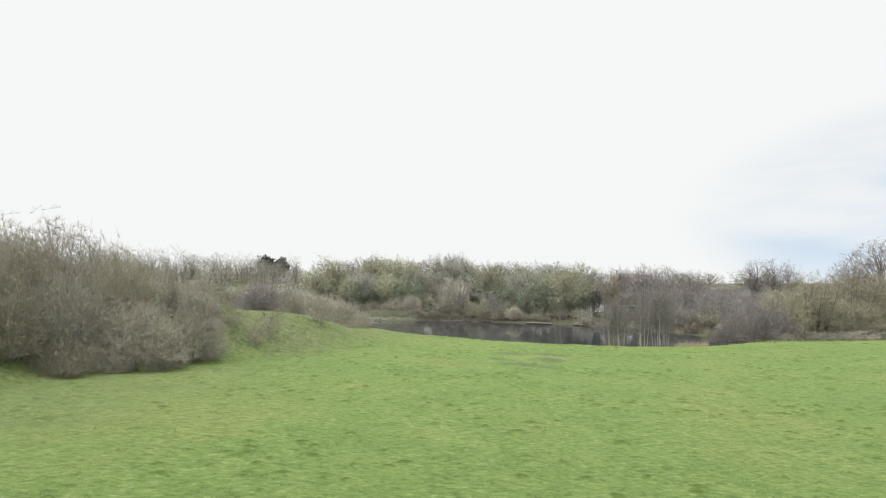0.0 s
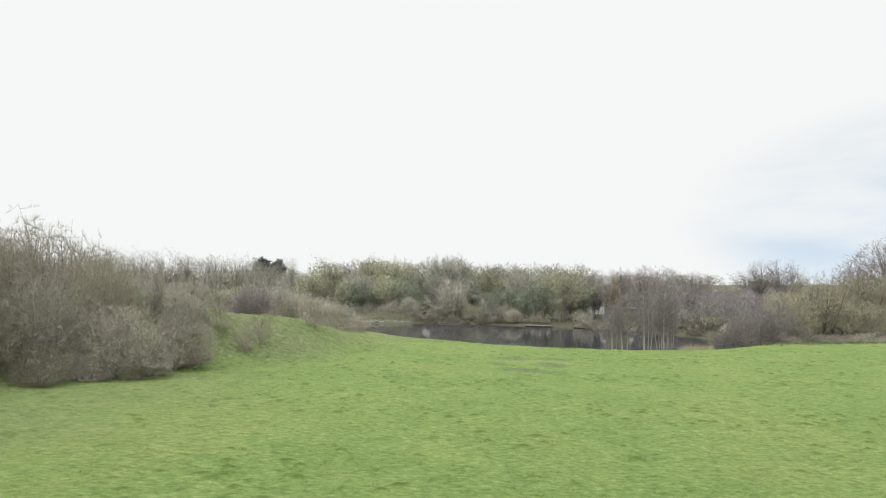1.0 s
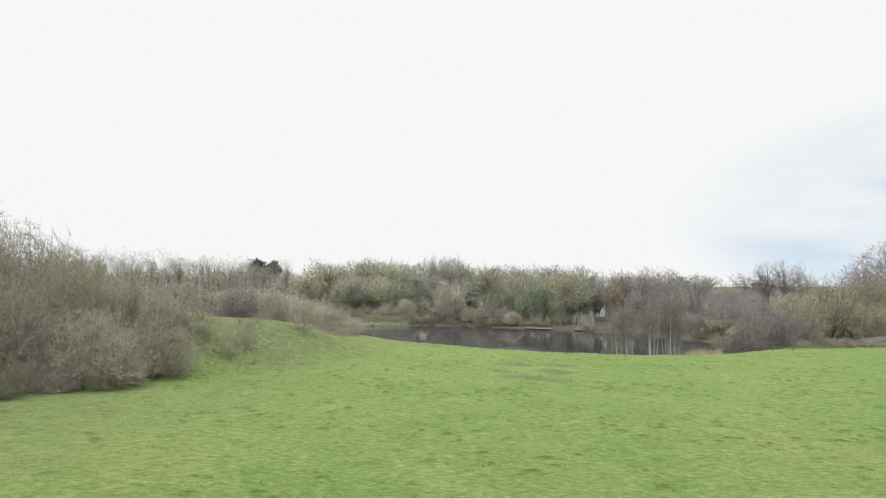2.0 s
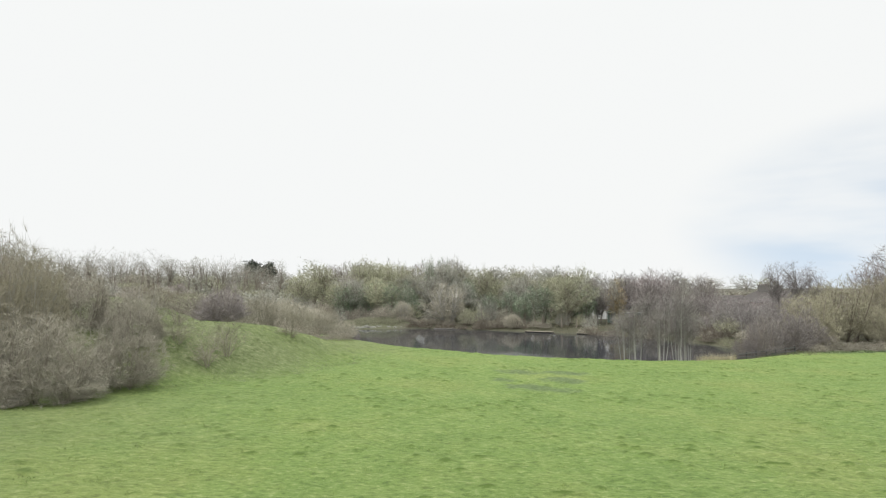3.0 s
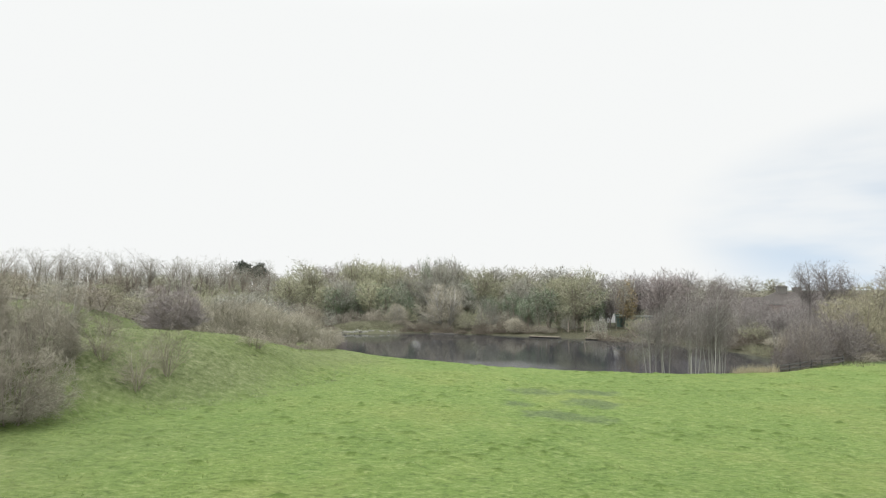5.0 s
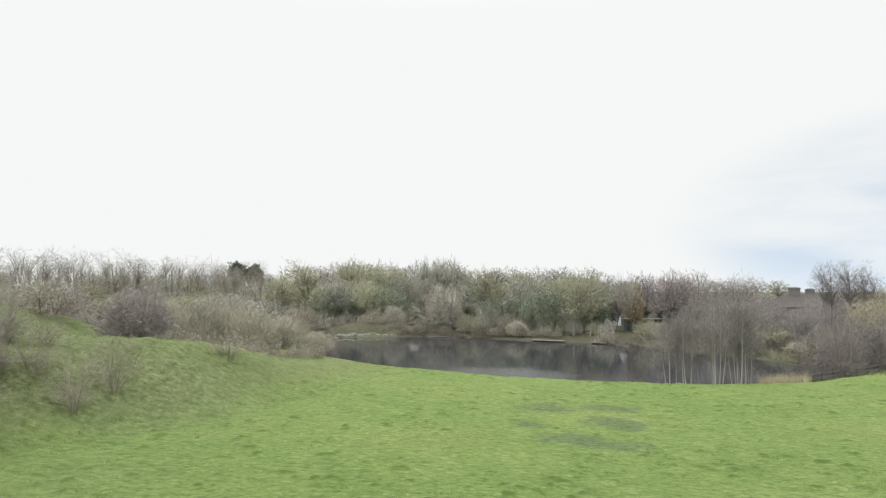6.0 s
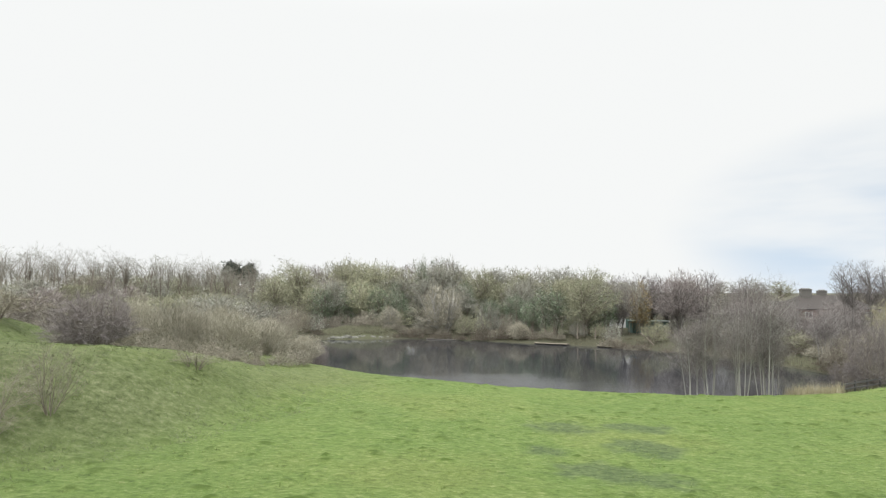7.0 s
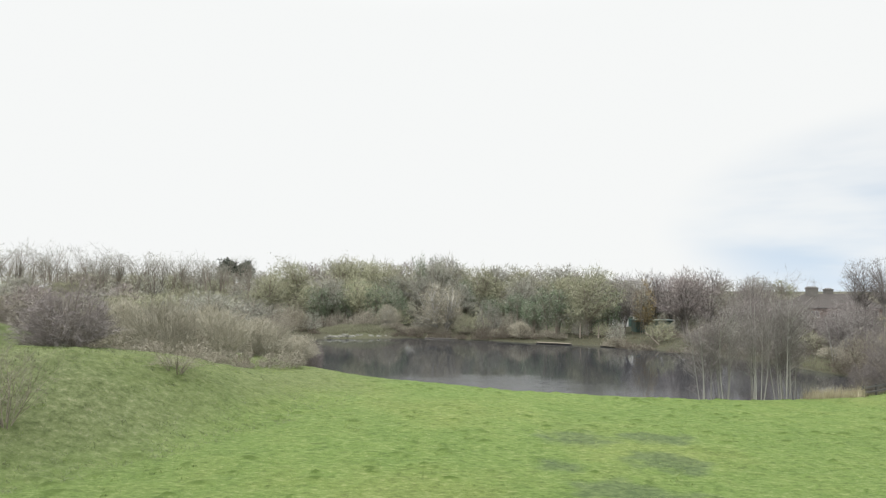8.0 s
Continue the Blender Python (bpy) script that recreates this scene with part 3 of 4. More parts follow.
# scrub of the hillside, 5 m high and 6.5 m broad
for k in range(5):
    plant("scrub", "scrub_bush", 100 + k, 5.0, 3.2, 0.0, "dense leafless grey-brown scrub bush on the grassy slope", "bush", BARK_PALE if k % 2 else BARK, (TWIG_SCRUB, TWIG_MOSSY, TWIG_SCRUB, TWIG_SCRUB, TWIG_MOSSY)[k],
          stems=18, stem_r=0.045, lean=30, spread_base=1.1, limbs=190, subs=10, twigs=17, belly=0.25, lump=0.17, twig_len=0.34, twig_w=0.011, sub_len=0.8, limb_r=0.018, limb_lo=0.05, wild=0.8)
for k in range(3):
    plant("scrub_back", "scrub_bush", 110 + k, 5.0, 3.4, 0.0, "dense leafless grey-brown scrub bush on the hillside", "bush", BARK, (TWIG_SCRUB, TWIG_MOSSY, TWIG_SCRUB)[k],
          stems=9, stem_r=0.05, lean=28, spread_base=1.1, limbs=90, subs=8, twigs=14, belly=0.25, lump=0.14, twig_len=0.27, twig_w=0.0125, sub_len=0.8, limb_r=0.022, limb_lo=0.05, wild=0.6)
for k in range(2):
    plant("purple", "thorn_bush", 120 + k, 4.0, 2.9, 0.0, "dark purple-brown leafless thorn bush on the grass", "bush", BARK, TWIG_THORN,
          stems=14, stem_r=0.045, lean=28, spread_base=0.8, limbs=150, subs=9, twigs=15, belly=0.3, lump=0.12, twig_len=0.4, twig_w=0.013, sub_len=0.9, limb_r=0.02, limb_lo=0.05)
for k in range(2):
    plant("tan", "tan_shrub", 130 + k, 5.0, 2.8, 0.0, "tan leafless shrub with upright stems beside the pond", "shrub", TWIG_TAN, TWIG_TAN,
          stems=26, stem_r=0.035, lean=26, spread_base=1.3, limbs=130, subs=7, twigs=9, belly=0.3, lump=0.13, twig_len=0.55, twig_w=0.022, sub_len=1.3, limb_r=0.022, up=0.6, limb_lo=0.05, wild=0.45)
for k in range(3):
    plant("sapling", "twiggy_sapling", 140 + k, 3.2, 1.9, 0.3, "small leafless thorn sapling on the grass slope", "bush", BARK, TWIG_SAPLING,
          stems=7, stem_r=0.026, lean=26, spread_base=0.12, limbs=40, subs=6, twigs=8, belly=0.4, lump=0.2, twig_len=0.4, twig_w=0.0075, sub_len=0.8, limb_r=0.011, limb_lo=0.1)
for k in range(2):
    plant("bramble", "bramble", 150 + k, 1.5, 2.3, 0.0, "low tangled grey-brown bramble", "bush", BARK, TWIG_SCRUB,
          stems=20, stem_r=0.014, lean=40, spread_base=1.4, limbs=70, subs=6, twigs=6, belly=0.15, lump=0.2, twig_len=0.3, twig_w=0.026, sub_len=0.6, limb_r=0.012, up=0.1, limb_lo=0.05, wild=0.9,
          leaf=LEAF_BRAMBLE, leaf_count=900, leaf_size=0.055, leaf_spread=0.1)
for k in range(2):
    plant("end_bush", "grey_thorn_bush", 125 + k, 4.0, 2.9, 0.0, "grey-purple leafless thorn bush at the pond's end", "bush", BARK, TWIG_ALDER,
          stems=12, stem_r=0.045, lean=28, spread_base=0.8, limbs=110, subs=8, twigs=11, belly=0.32, lump=0.13, twig_len=0.45, twig_w=0.016, sub_len=1.0, limb_r=0.02, limb_lo=0.05)
# slender alders at the water's edge, 10 m high
for k in range(4):
    plant("alder", "alder", 160 + k, 9.6, 3.0, 1.8, "slender leafless alder with pale stems at the water's edge", "tree", BARK_PALE, TWIG_ALDER,
          stems=4 + k % 3, stem_r=0.058, lean=6, spread_base=0.6, limbs=130, subs=6, twigs=10, belly=0.42, lump=0.2, lift=0.0, up=0.05, along=0.5, twig_len=0.5, twig_w=0.0105, sub_len=0.9, limb_r=0.012, limb_lo=0.7, core=0.25, wild=0.8, clump=0.1)
# woodland trees, 12 m high and 11 m broad
for k in range(6):
    plant("oak", "woodland_tree", 170 + k, 12.0, (6.2, 5.4, 6.6, 5.8, 6.0, 6.4)[k], (2.8, 3.4, 2.6, 3.2, 2.4, 3.0)[k], "nearly leafless woodland tree with thin olive foliage", "tree", BARK,
          (TWIG_OLIVE, TWIG_GREY, TWIG_OLIVE, TWIG_GREY, TWIG_PURPLE, TWIG_OLIVE)[k], stems=1 + k % 2, stem_r=0.26, lean=6, spread_base=0.4, limbs=110, subs=7, twigs=7, belly=0.38, lump=0.17, twig_len=0.8, twig_w=0.055, sub_len=1.9, limb_r=0.06, up=0.2,
          leaf=LEAF_OLIVE, leaf_count=(1000, 200, 1100, 150, 200, 700)[k], leaf_size=0.12, leaf_spread=0.3)
for k in range(3):
    plant("ivy", "ivy_clad_tree", 180 + k, 10.0, 2.7, 0.3, "tree thickly clad in dark green ivy", "tree", BARK, TWIG_GREY, stems=3, stem_r=0.2, lean=7, spread_base=0.9, limbs=70, subs=6, twigs=4, belly=0.5, lump=0.3,
          twig_len=0.6, twig_w=0.05, sub_len=1.0, limb_r=0.04, leaf=LEAF_IVY, leaf_count=4800, leaf_size=0.11, leaf_spread=0.22)
plant("rust", "autumn_tree", 185, 9.5, 2.8, 1.5, "thin tree with the last rust-yellow leaves", "tree", BARK, TWIG_GREY, stems=2, stem_r=0.14, lean=8, limbs=70, subs=6, twigs=6, lump=0.2,
      twig_len=0.6, twig_w=0.035, sub_len=1.3, limb_r=0.04, leaf=LEAF_RUST, leaf_count=3000, leaf_size=0.13, leaf_spread=0.2)
# broad willows, 10 m high
for k in range(3):
    plant("willow", "willow", 190 + k, 10.0, 6.6, 0.2, "broad rounded willow with a haze of yellow-olive twigs", "tree", BARK, (TWIG_WILLOW, TWIG_WILLOW, TWIG_MOSSY)[k], stems=10, stem_r=0.13, lean=30, spread_base=2.2, limbs=230, subs=9, twigs=11, belly=0.3, lump=0.1,
          twig_len=0.6, twig_w=0.028, sub_len=1.3, limb_r=0.035, up=0.3, limb_lo=0.08, wild=0.7)
for k in range(2):
    plant("shore", "pale_willow", 195 + k, 8.5, 4.6, 0.2, "rounded pale tan willow on the far shore", "tree", BARK_PALE, TWIG_TAN, stems=10, stem_r=0.12, lean=26, spread_base=1.0, limbs=130, subs=8, twigs=8, belly=0.35, lump=0.1,
          twig_len=0.6, twig_w=0.04, sub_len=1.4, limb_r=0.085, up=0.3)
for k in range(3):
    plant("greybush", "grey_willow", 198 + k, 6.0, 3.6, 0.0, "grey leafless willow bush on the pond bank", "bush", BARK, (TWIG_GREY, TWIG_OLIVE, TWIG_SCRUB)[k], stems=12, stem_r=0.07, lean=28, spread_base=1.0, limbs=60, subs=6, twigs=7, belly=0.3, lump=0.14,
          twig_len=0.6, twig_w=0.045, sub_len=1.2, limb_r=0.035, up=0.25, limb_lo=0.05)
for k in range(2):
    plant("bank_bush", "bank_bush", 202 + k, 3.0, 2.4, 0.0, "low dark tangled bush overhanging the waterline", "bush", BARK, TWIG_DARK, stems=10, stem_r=0.04, lean=34, spread_base=0.8, limbs=40, subs=5, twigs=6, belly=0.25, lump=0.2,
          twig_len=0.5, twig_w=0.04, sub_len=0.9, limb_r=0.025, limb_lo=0.05, wild=0.8)
# tall bare trees, 13 m high
for k in range(4):
    plant("bare", "bare_tree", 205 + k, 13.0, (5.4, 6.0, 5.0, 5.6)[k], (2.6, 2.2, 3.0, 2.4)[k], "tall leafless tree with fine upswept twigs", "tree", BARK_GREY, (TWIG_PURPLE, TWIG_ALDER)[k % 2], stems=2 + k % 3, stem_r=0.2, lean=12,
          spread_base=0.5, limbs=120, subs=7, twigs=10, belly=0.4, lump=0.12, lift=0.16, up=0.3, along=0.75, fan=0.25, twig_len=0.7, twig_w=0.026, sub_len=2.0, limb_r=0.045, limb_lo=0.2, wild=0.4)
# thin skyline trees with the sky showing through, 13 m high
for k in range(3):
    plant("skyline", "thin_bare_tree", 220 + k, 13.0, (4.8, 4.2, 5.2)[k], (4.6, 5.4, 5.0)[k], "thin leafless tree on the skyline", "tree", BARK, TWIG_GREY, stems=4 + k % 2, stem_r=0.085, lean=9,
          spread_base=3.0, limbs=70, subs=5, twigs=5, belly=0.45, lump=0.14, lift=0.14, up=0.35, along=0.8, fan=0.25, twig_len=0.75, twig_w=0.026, sub_len=1.8, limb_r=0.034, limb_lo=0.45, wild=0.4)
# trees that are only seen far off
for k in range(3):
    plant("far_tree", "distant_tree", 230 + k, 12.0, (5.6, 5.0, 6.0)[k], (0.8, 1.2, 0.6)[k], "distant bare tree of the wooded skyline", "tree", BARK, (TWIG_GREY, TWIG_OLIVE, TWIG_SCRUB)[k], stems=1, stem_r=0.3, lean=4, limbs=60, subs=6, twigs=5, belly=0.4, lump=0.15,
          twig_len=0.9, twig_w=0.10, sub_len=2.0, limb_r=0.07)
plant("layered", "spreading_tree", 210, 11.0, 4.2, 5.0, "leafless tree with level spreading limbs", "tree", BARK_GREY, TWIG_ALDER, stems=2, stem_r=0.2, lean=8, spread_base=0.3, limbs=80, subs=6, twigs=5, belly=0.5, lump=0.2,
      lift=0.0, up=0.0, along=0.5, twig_len=0.6, twig_w=0.024, sub_len=1.4, limb_r=0.04, limb_lo=0.75)
plant("pine", "dark_pine", 215, 16.0, 5.5, 8.0, "dark evergreen pine with a rounded crown", "tree", BARK, LEAF_PINE, stems=1, stem_r=0.4, lean=3, limbs=110, subs=6, twigs=5, lump=0.2, twig_len=0.6, twig_w=0.1, sub_len=1.5, limb_r=0.1,
      leaf=LEAF_PINE, leaf_count=9000, leaf_size=0.34, leaf_spread=0.3)
plant("fir", "dark_fir", 216, 13.0, 2.2, 1.0, "narrow dark conifer rising above the wood", "tree", BARK, LEAF_PINE, stems=1, stem_r=0.22, lean=1, limbs=70, subs=6, twigs=5, belly=0.25, lift=-0.1, up=-0.1, twig_len=0.5, twig_w=0.08, sub_len=0.8, limb_r=0.04,
      leaf=LEAF_PINE, leaf_count=6000, leaf_size=0.2, leaf_spread=0.15)


def row(kind, spots, group="", label="", sink=0.05):
    """spots: x, y, height factor, width factor"""
    for k, (x, y, hf, wf) in enumerate(spots):
        put(kind, x, y, hf, wf, which=k, group=group, label=label, sink=sink)


def scatter(kind, seed, count, x0, x1, y0, y1, h0, h1, w0, w1, group, gap=3.0):
    r, done, tries = random.Random(seed), [], 0
    while len(done) < count and tries < count * 30:
        tries += 1
        x, y = r.uniform(x0, x1), r.uniform(y0, y1)
        if any(math.hypot(x - a, y - b) < gap for a, b in done) or float(pond_distance(np.array([x]), np.array([y]))[0]) < 1.2:
            continue
        done.append((x, y))
        put(kind, x, y, r.uniform(h0, h1), r.uniform(w0, w1), which=len(done), group=group)


# hillside thicket
row("scrub", [(-21.2, 43.6, 1.15, 1.2), (-27.2, 37.6, 1.2, 1.1), (-19.8, 48.4, 0.95, 0.95), (-25.6, 41.5, 1.3, 1.15), (-28.5, 31.0, 1.25, 1.1), (-20.8, 52.6, 0.75, 0.75), (-24.4, 46.5, 1.65, 1.05), (-24.5, 52.5, 0.8, 0.9),
              (-23.3, 57, 0.7, 0.8), (-28.5, 52.5, 0.9, 1.0), (-30.5, 37.5, 1.4, 1.2), (-24.0, 38.9, 0.6, 0.75), (-22.6, 41.4, 0.5, 0.6)], "hillside scrub", sink=0.4)
scatter("scrub_back", 21, 27, -54, -29, 36, 53, 1.45, 1.75, 1.1, 1.35, "hillside scrub", 4.0)
scatter("scrub_back", 25, 10, -50, -28, 53, 62, 0.95, 1.15, 1.1, 1.3, "hillside scrub", 4.0)
scatter("scrub_back", 22, 22, -54, -25.5, 62, 102, 0.45, 0.7, 0.9, 1.2, "hillside scrub", 4.3)
row("purple", [(-20.4, 67.3, 1.0, 1.05)], "", "dark purple-brown leafless thorn bush on the mound")
row("tan", [(-21.5, 83, 1.1, 1.0), (-18, 84.5, 0.95, 0.95), (-25.5, 84, 1.1, 1.0), (-22, 92, 1.0, 1.0), (-27, 98, 1.0, 1.0), (-18.5, 96, 0.8, 0.9),
            (-16, 104, 0.6, 0.8), (-18, 111, 0.6, 0.8)], "tan shrubs by the pond")
row("tan", [(-15.4, 87, 0.75, 0.9), (-13.0, 90.8, 0.55, 0.75)], "tan shrubs by the pond")
row("end_bush", [(-12.6, 94.5, 0.62, 0.64), (-13.6, 99.5, 0.68, 0.7)], "purple-brown bushes by the pond", "purple-brown leafless bush beside the pond")
row("sapling", [(-13.5, 65.2, 0.6, 1.2), (-16.5, 53.6, 0.95, 0.95), (-16.0, 56.2, 1.05, 0.95), (-18.9, 54.6, 0.8, 0.9), (-20.2, 57.6, 0.7, 0.8)], "saplings on the slope")
row("bramble", [(-14.5, 77, 1.1, 1.0), (-11.8, 79.5, 0.9, 0.9), (-17.5, 77.5, 1.3, 1.1), (-12.3, 84.5, 0.9, 0.7), (-20.5, 76, 1.2, 1.1)], "brambles behind the mound")
# alders on the near shore
row("alder", [(20.8, 83.2, 0.86, 0.95), (22.0, 83.0, 0.98, 1.0), (24.8, 83.6, 0.98, 1.0), (26.9, 83.6, 1.08, 1.0), (27.9, 84.3, 1.03, 0.95),
              (28.6, 85.6, 0.9, 0.9)], "alders on the near shore")
# bushes and willows on the right
row("end_bush", [(39.2, 88.0, 1.45, 1.05), (43.4, 90.2, 1.25, 1.1), (47.2, 94.0, 1.4, 1.25), (36.4, 87.6, 0.7, 0.6)], "bushes at the pond's end")
row("scrub_back", [(45, 101, 1.0, 0.9), (49.5, 92.5, 0.6, 0.8)], "bushes at the pond's end")
row("alder", [(44.8, 104.5, 0.7, 1.0), (47.5, 109, 0.72, 1.2), (51.5, 113, 0.74, 1.3), (46.2, 117, 0.74, 1.2), (43.0, 125, 0.75, 1.2), (55.5, 118, 0.75, 1.3), (50.5, 122, 0.76, 1.3), (60.5, 123, 0.8, 1.3), (54, 128, 0.74, 1.3)], "alders at the pond's end")
row("end_bush", [(49.5, 117, 0.9, 1.2), (45.5, 123.5, 0.8, 1.1), (54, 122.5, 1.0, 1.3), (58, 128, 1.1, 1.4), (41.0, 130, 0.7, 1.0), (52, 108, 1.0, 1.2)], "bushes at the pond's end")
row("bank_bush", [(43.6, 100.5, 0.7, 0.9), (44.6, 104, 0.6, 0.9), (45.0, 112.5, 0.7, 1.0), (43.8, 117, 0.8, 1.0), (41.5, 121.5, 0.7, 1.0), (47.0, 103, 0.9, 1.1), (48.0, 113, 0.9, 1.1), (39.6, 126.0, 0.7, 0.9)], "bank bushes at the pond's end")
row("willow", [(51.5, 100, 0.8, 0.75), (58.0, 103, 1.06, 1.0), (65.5, 105, 1.12, 1.1), (74.5, 106, 1.08, 1.1), (83.5, 107, 1.0, 1.1), (93, 108, 0.95, 1.1), (62, 98, 0.62, 0.75), (71, 99.5, 0.65, 0.8)], "willows beyond the field")
row("bramble", [(46, 89.5, 0.9, 1.0), (50, 90.5, 1.0, 1.2), (54, 91, 1.0, 1.2), (58.5, 91.5, 1.0, 1.2), (63, 92, 1.0, 1.2), (68, 92, 1.1, 1.2), (73, 93, 1.0, 1.2), (78, 94, 1.0, 1.2)], "bramble hedge at the field's edge")
row("layered", [(55.0, 115, 1.16, 0.8), (60, 118, 1.18, 0.85), (64.5, 121, 1.1, 0.8)], "spreading trees")
row("bare", [(86.5, 138, 1.05, 1.25), (95, 140, 1.3, 1.7), (106, 138, 1.3, 1.7), (117, 140, 1.25, 1.6)], "tall trees beyond the willows")
# wood on the far shore
row("shore", [(0.5, 156.0, 1.12, 1.2), (-10, 159, 0.6, 0.6)], "pale willows on the far shore")
row("greybush", [(9.5, 151.5, 1.05, 0.9), (5, 152.5, 0.7, 0.7), (14, 147, 0.6, 0.55), (29, 137, 0.55, 0.6), (35, 134, 0.7, 0.8), (39, 128, 0.7, 0.8), (43, 121, 0.7, 0.9), (46.5, 114, 0.6, 0.9), (-14, 157, 0.7, 0.8), (50, 124, 0.8, 0.9)], "bank bushes")
row("tan", [(14.5, 145.5, 0.75, 0.8), (49, 115, 0.5, 0.9), (47, 108, 0.35, 0.9)], "tan bank shrubs")
row("ivy", [(20.6, 147.5, 0.95, 1.25), (-14, 167, 0.85, 1.1), (-19, 169, 0.95, 1.2), (6, 175, 1.05, 1.0), (30.5, 149, 0.8, 1.1), (-8.5, 169, 0.95, 1.0), (15.5, 160, 0.8, 1.0), (-25, 168, 0.8, 1.1), (28.0, 152, 0.85, 1.0), (17.5, 152, 0.7, 0.9), (-4.0, 187, 1.42, 0.7), (0.8, 190, 1.5, 0.8), (11, 164, 0.7, 0.9)], "ivy-clad trees")
row("rust", [(38.2, 150, 1.18, 1.0)])
row("greybush", [(34.5, 158, 0.6, 0.5), (46.5, 151, 0.6, 0.6), (38, 146, 0.22, 0.4), (42.5, 147, 0.2, 0.4)], "bushes by the sheds")
row("greybush", [(24.6, 143.4, 0.5, 0.55), (28.2, 142.0, 0.5, 0.55), (2.5, 160, 0.6, 0.8), (-3.5, 158.5, 0.55, 0.7), (8, 157, 0.7, 0.8), (13, 154, 0.7, 0.8), (18, 152.5, 0.6, 0.7), (25, 149, 0.7, 0.8)], "bushes under the far trees")
row("oak", [(26.3, 144.5, 1.0, 1.05), (33, 158, 0.95, 0.9)], "trees of the far wood")
scatter("oak", 3, 11, -34, 4, 182, 195, 1.2, 1.38, 1.0, 1.25, "trees of the far wood", 6.0)
scatter("oak", 13, 8, 5, 38, 180, 192, 1.06, 1.2, 1.05, 1.25, "trees of the far wood", 6.5)
scatter("oak", 4, 14, -42, 36, 168, 180, 0.85, 1.05, 0.9, 1.05, "trees of the far wood", 6.0)
scatter("greybush", 5, 9, -48, 36, 164, 178, 0.6, 0.9, 0.8, 1.0, "undergrowth of the far wood", 4.5)
scatter("oak", 6, 30, -88, -30, 104, 172, 0.56, 0.70, 0.8, 1.05, "trees behind the pond's west bank", 5)
scatter("scrub_back", 31, 16, -46, -26, 120, 162, 0.8, 1.3, 1.0, 1.4, "bushes behind the pond's west bank", 4.5)
scatter("greybush", 7, 16, -60, -30, 100, 160, 0.6, 1.0, 0.9, 1.2, "bushes behind the pond's west bank", 5)
row("bare", [(44.0, 145.5, 1.0, 1.2), (49.5, 149, 0.93, 0.95), (46.5, 158, 0.95, 1.1), (41.5, 156, 0.93, 0.9), (51.5, 160, 0.9, 1.0), (50.2, 132.5, 0.82, 0.7), (55.5, 146, 0.78, 0.9), (34, 150, 0.9, 0.7), (2, 201, 1.2, 0.6), (-1, 199, 1.16, 0.55), (62, 133, 0.47, 0.75),
             (66.5, 131, 0.48, 0.75), (48, 129, 0.6, 0.75), (40.2, 158, 0.9, 0.8)], "bare trees by the pond")
row("skyline", [(51.5, 143, 0.86, 0.75), (53.5, 139, 0.85, 0.75), (51.5, 134.5, 0.8, 0.7), (35.5, 148, 0.88, 0.6)], "thin trees by the pond")
r7 = random.Random(77)
for k in range(34):
    q = (k + r7.random()) / 34
    sx, sy = np.interp(q, [0, 0.25, 0.5, 0.75, 1], [-25, -8, 6, 22, 44]), np.interp(q, [0, 0.25, 0.5, 0.75, 1], [152.5, 155.5, 150.5, 140.5, 112])
    if not (-23 < sx < -8 or 17 < sx < 24 or -5 < sx < 6):
        put("bank_bush", float(sx), float(sy), r7.uniform(0.4, 0.9), r7.uniform(0.5, 0.9), which=k, group="low bushes on the far bank")
    if k > 12 and k % 2 or 6 < k < 13:
        put("bramble", float(sx) + r7.uniform(-1.5, 1.5), float(sy) + r7.uniform(0.8, 2.2), r7.uniform(0.8, 1.3), r7.uniform(0.8, 1.2), which=k, group="brambles on the far bank", label="dark tangled bramble on the far bank")
row("bare", [(58 + 3.6 * k, 139 + 5 * (k % 3), 0.46 + 0.05 * (k % 2), 0.72) for k in range(9)], "bare trees before the house")
scatter("bank_bush", 32, 22, 38, 62, 112, 140, 0.5, 0.9, 0.8, 1.2, "undergrowth by the pond", 2.6)
scatter("greybush", 12, 12, 47, 64, 134, 152, 0.5, 0.8, 0.7, 0.9, "undergrowth by the pond", 3.5)
scatter("greybush", 14, 16, 38, 78, 158, 178, 0.8, 1.15, 0.9, 1.1, "undergrowth behind the sheds", 4.0)
scatter("greybush", 15, 6, 46, 64, 150, 158, 0.6, 0.9, 0.8, 1.0, "undergrowth behind the sheds", 3.5)
row("greybush", [(66 + 3.4 * k, 150 + 2 * (k % 2), 0.85 - 0.06 * (k % 3), 0.8) for k in range(7)], "bushes before the houses")
scatter("greybush", 8, 14, 44, 86, 120, 148, 0.55, 0.8, 0.8, 1.0, "bushes before the houses", 5)
row("skyline", [(-88 + 5.2 * k, 168 + 5 * (k % 3) + 3 * k, 1.11 + 0.04 * (k % 3), 1.3) for k in range(-9, 8)], "bare trees on the left skyline")
row("skyline", [(-100 + 7 * k, 262 + 6 * (k % 3), 1.1, 1.1) for k in range(-10, 5)], "bare trees on the left skyline")
row("pine", [(-89, 306, 0.99, 1.1), (-84, 309, 0.96, 1.0)], "pines")
row("far_tree", [(-114 + 6 * k, 232 + 5 * (k % 3), 0.6 + 0.04 * (k % 2), 1.25) for k in range(12)], "distant trees")
row("far_tree", [(-92 + 7 * k, 283 + 4 * (k % 2), 0.95, 1.2) for k in range(6)], "distant trees")
row("fir", [(34.2, 190, 0.93, 0.75)])
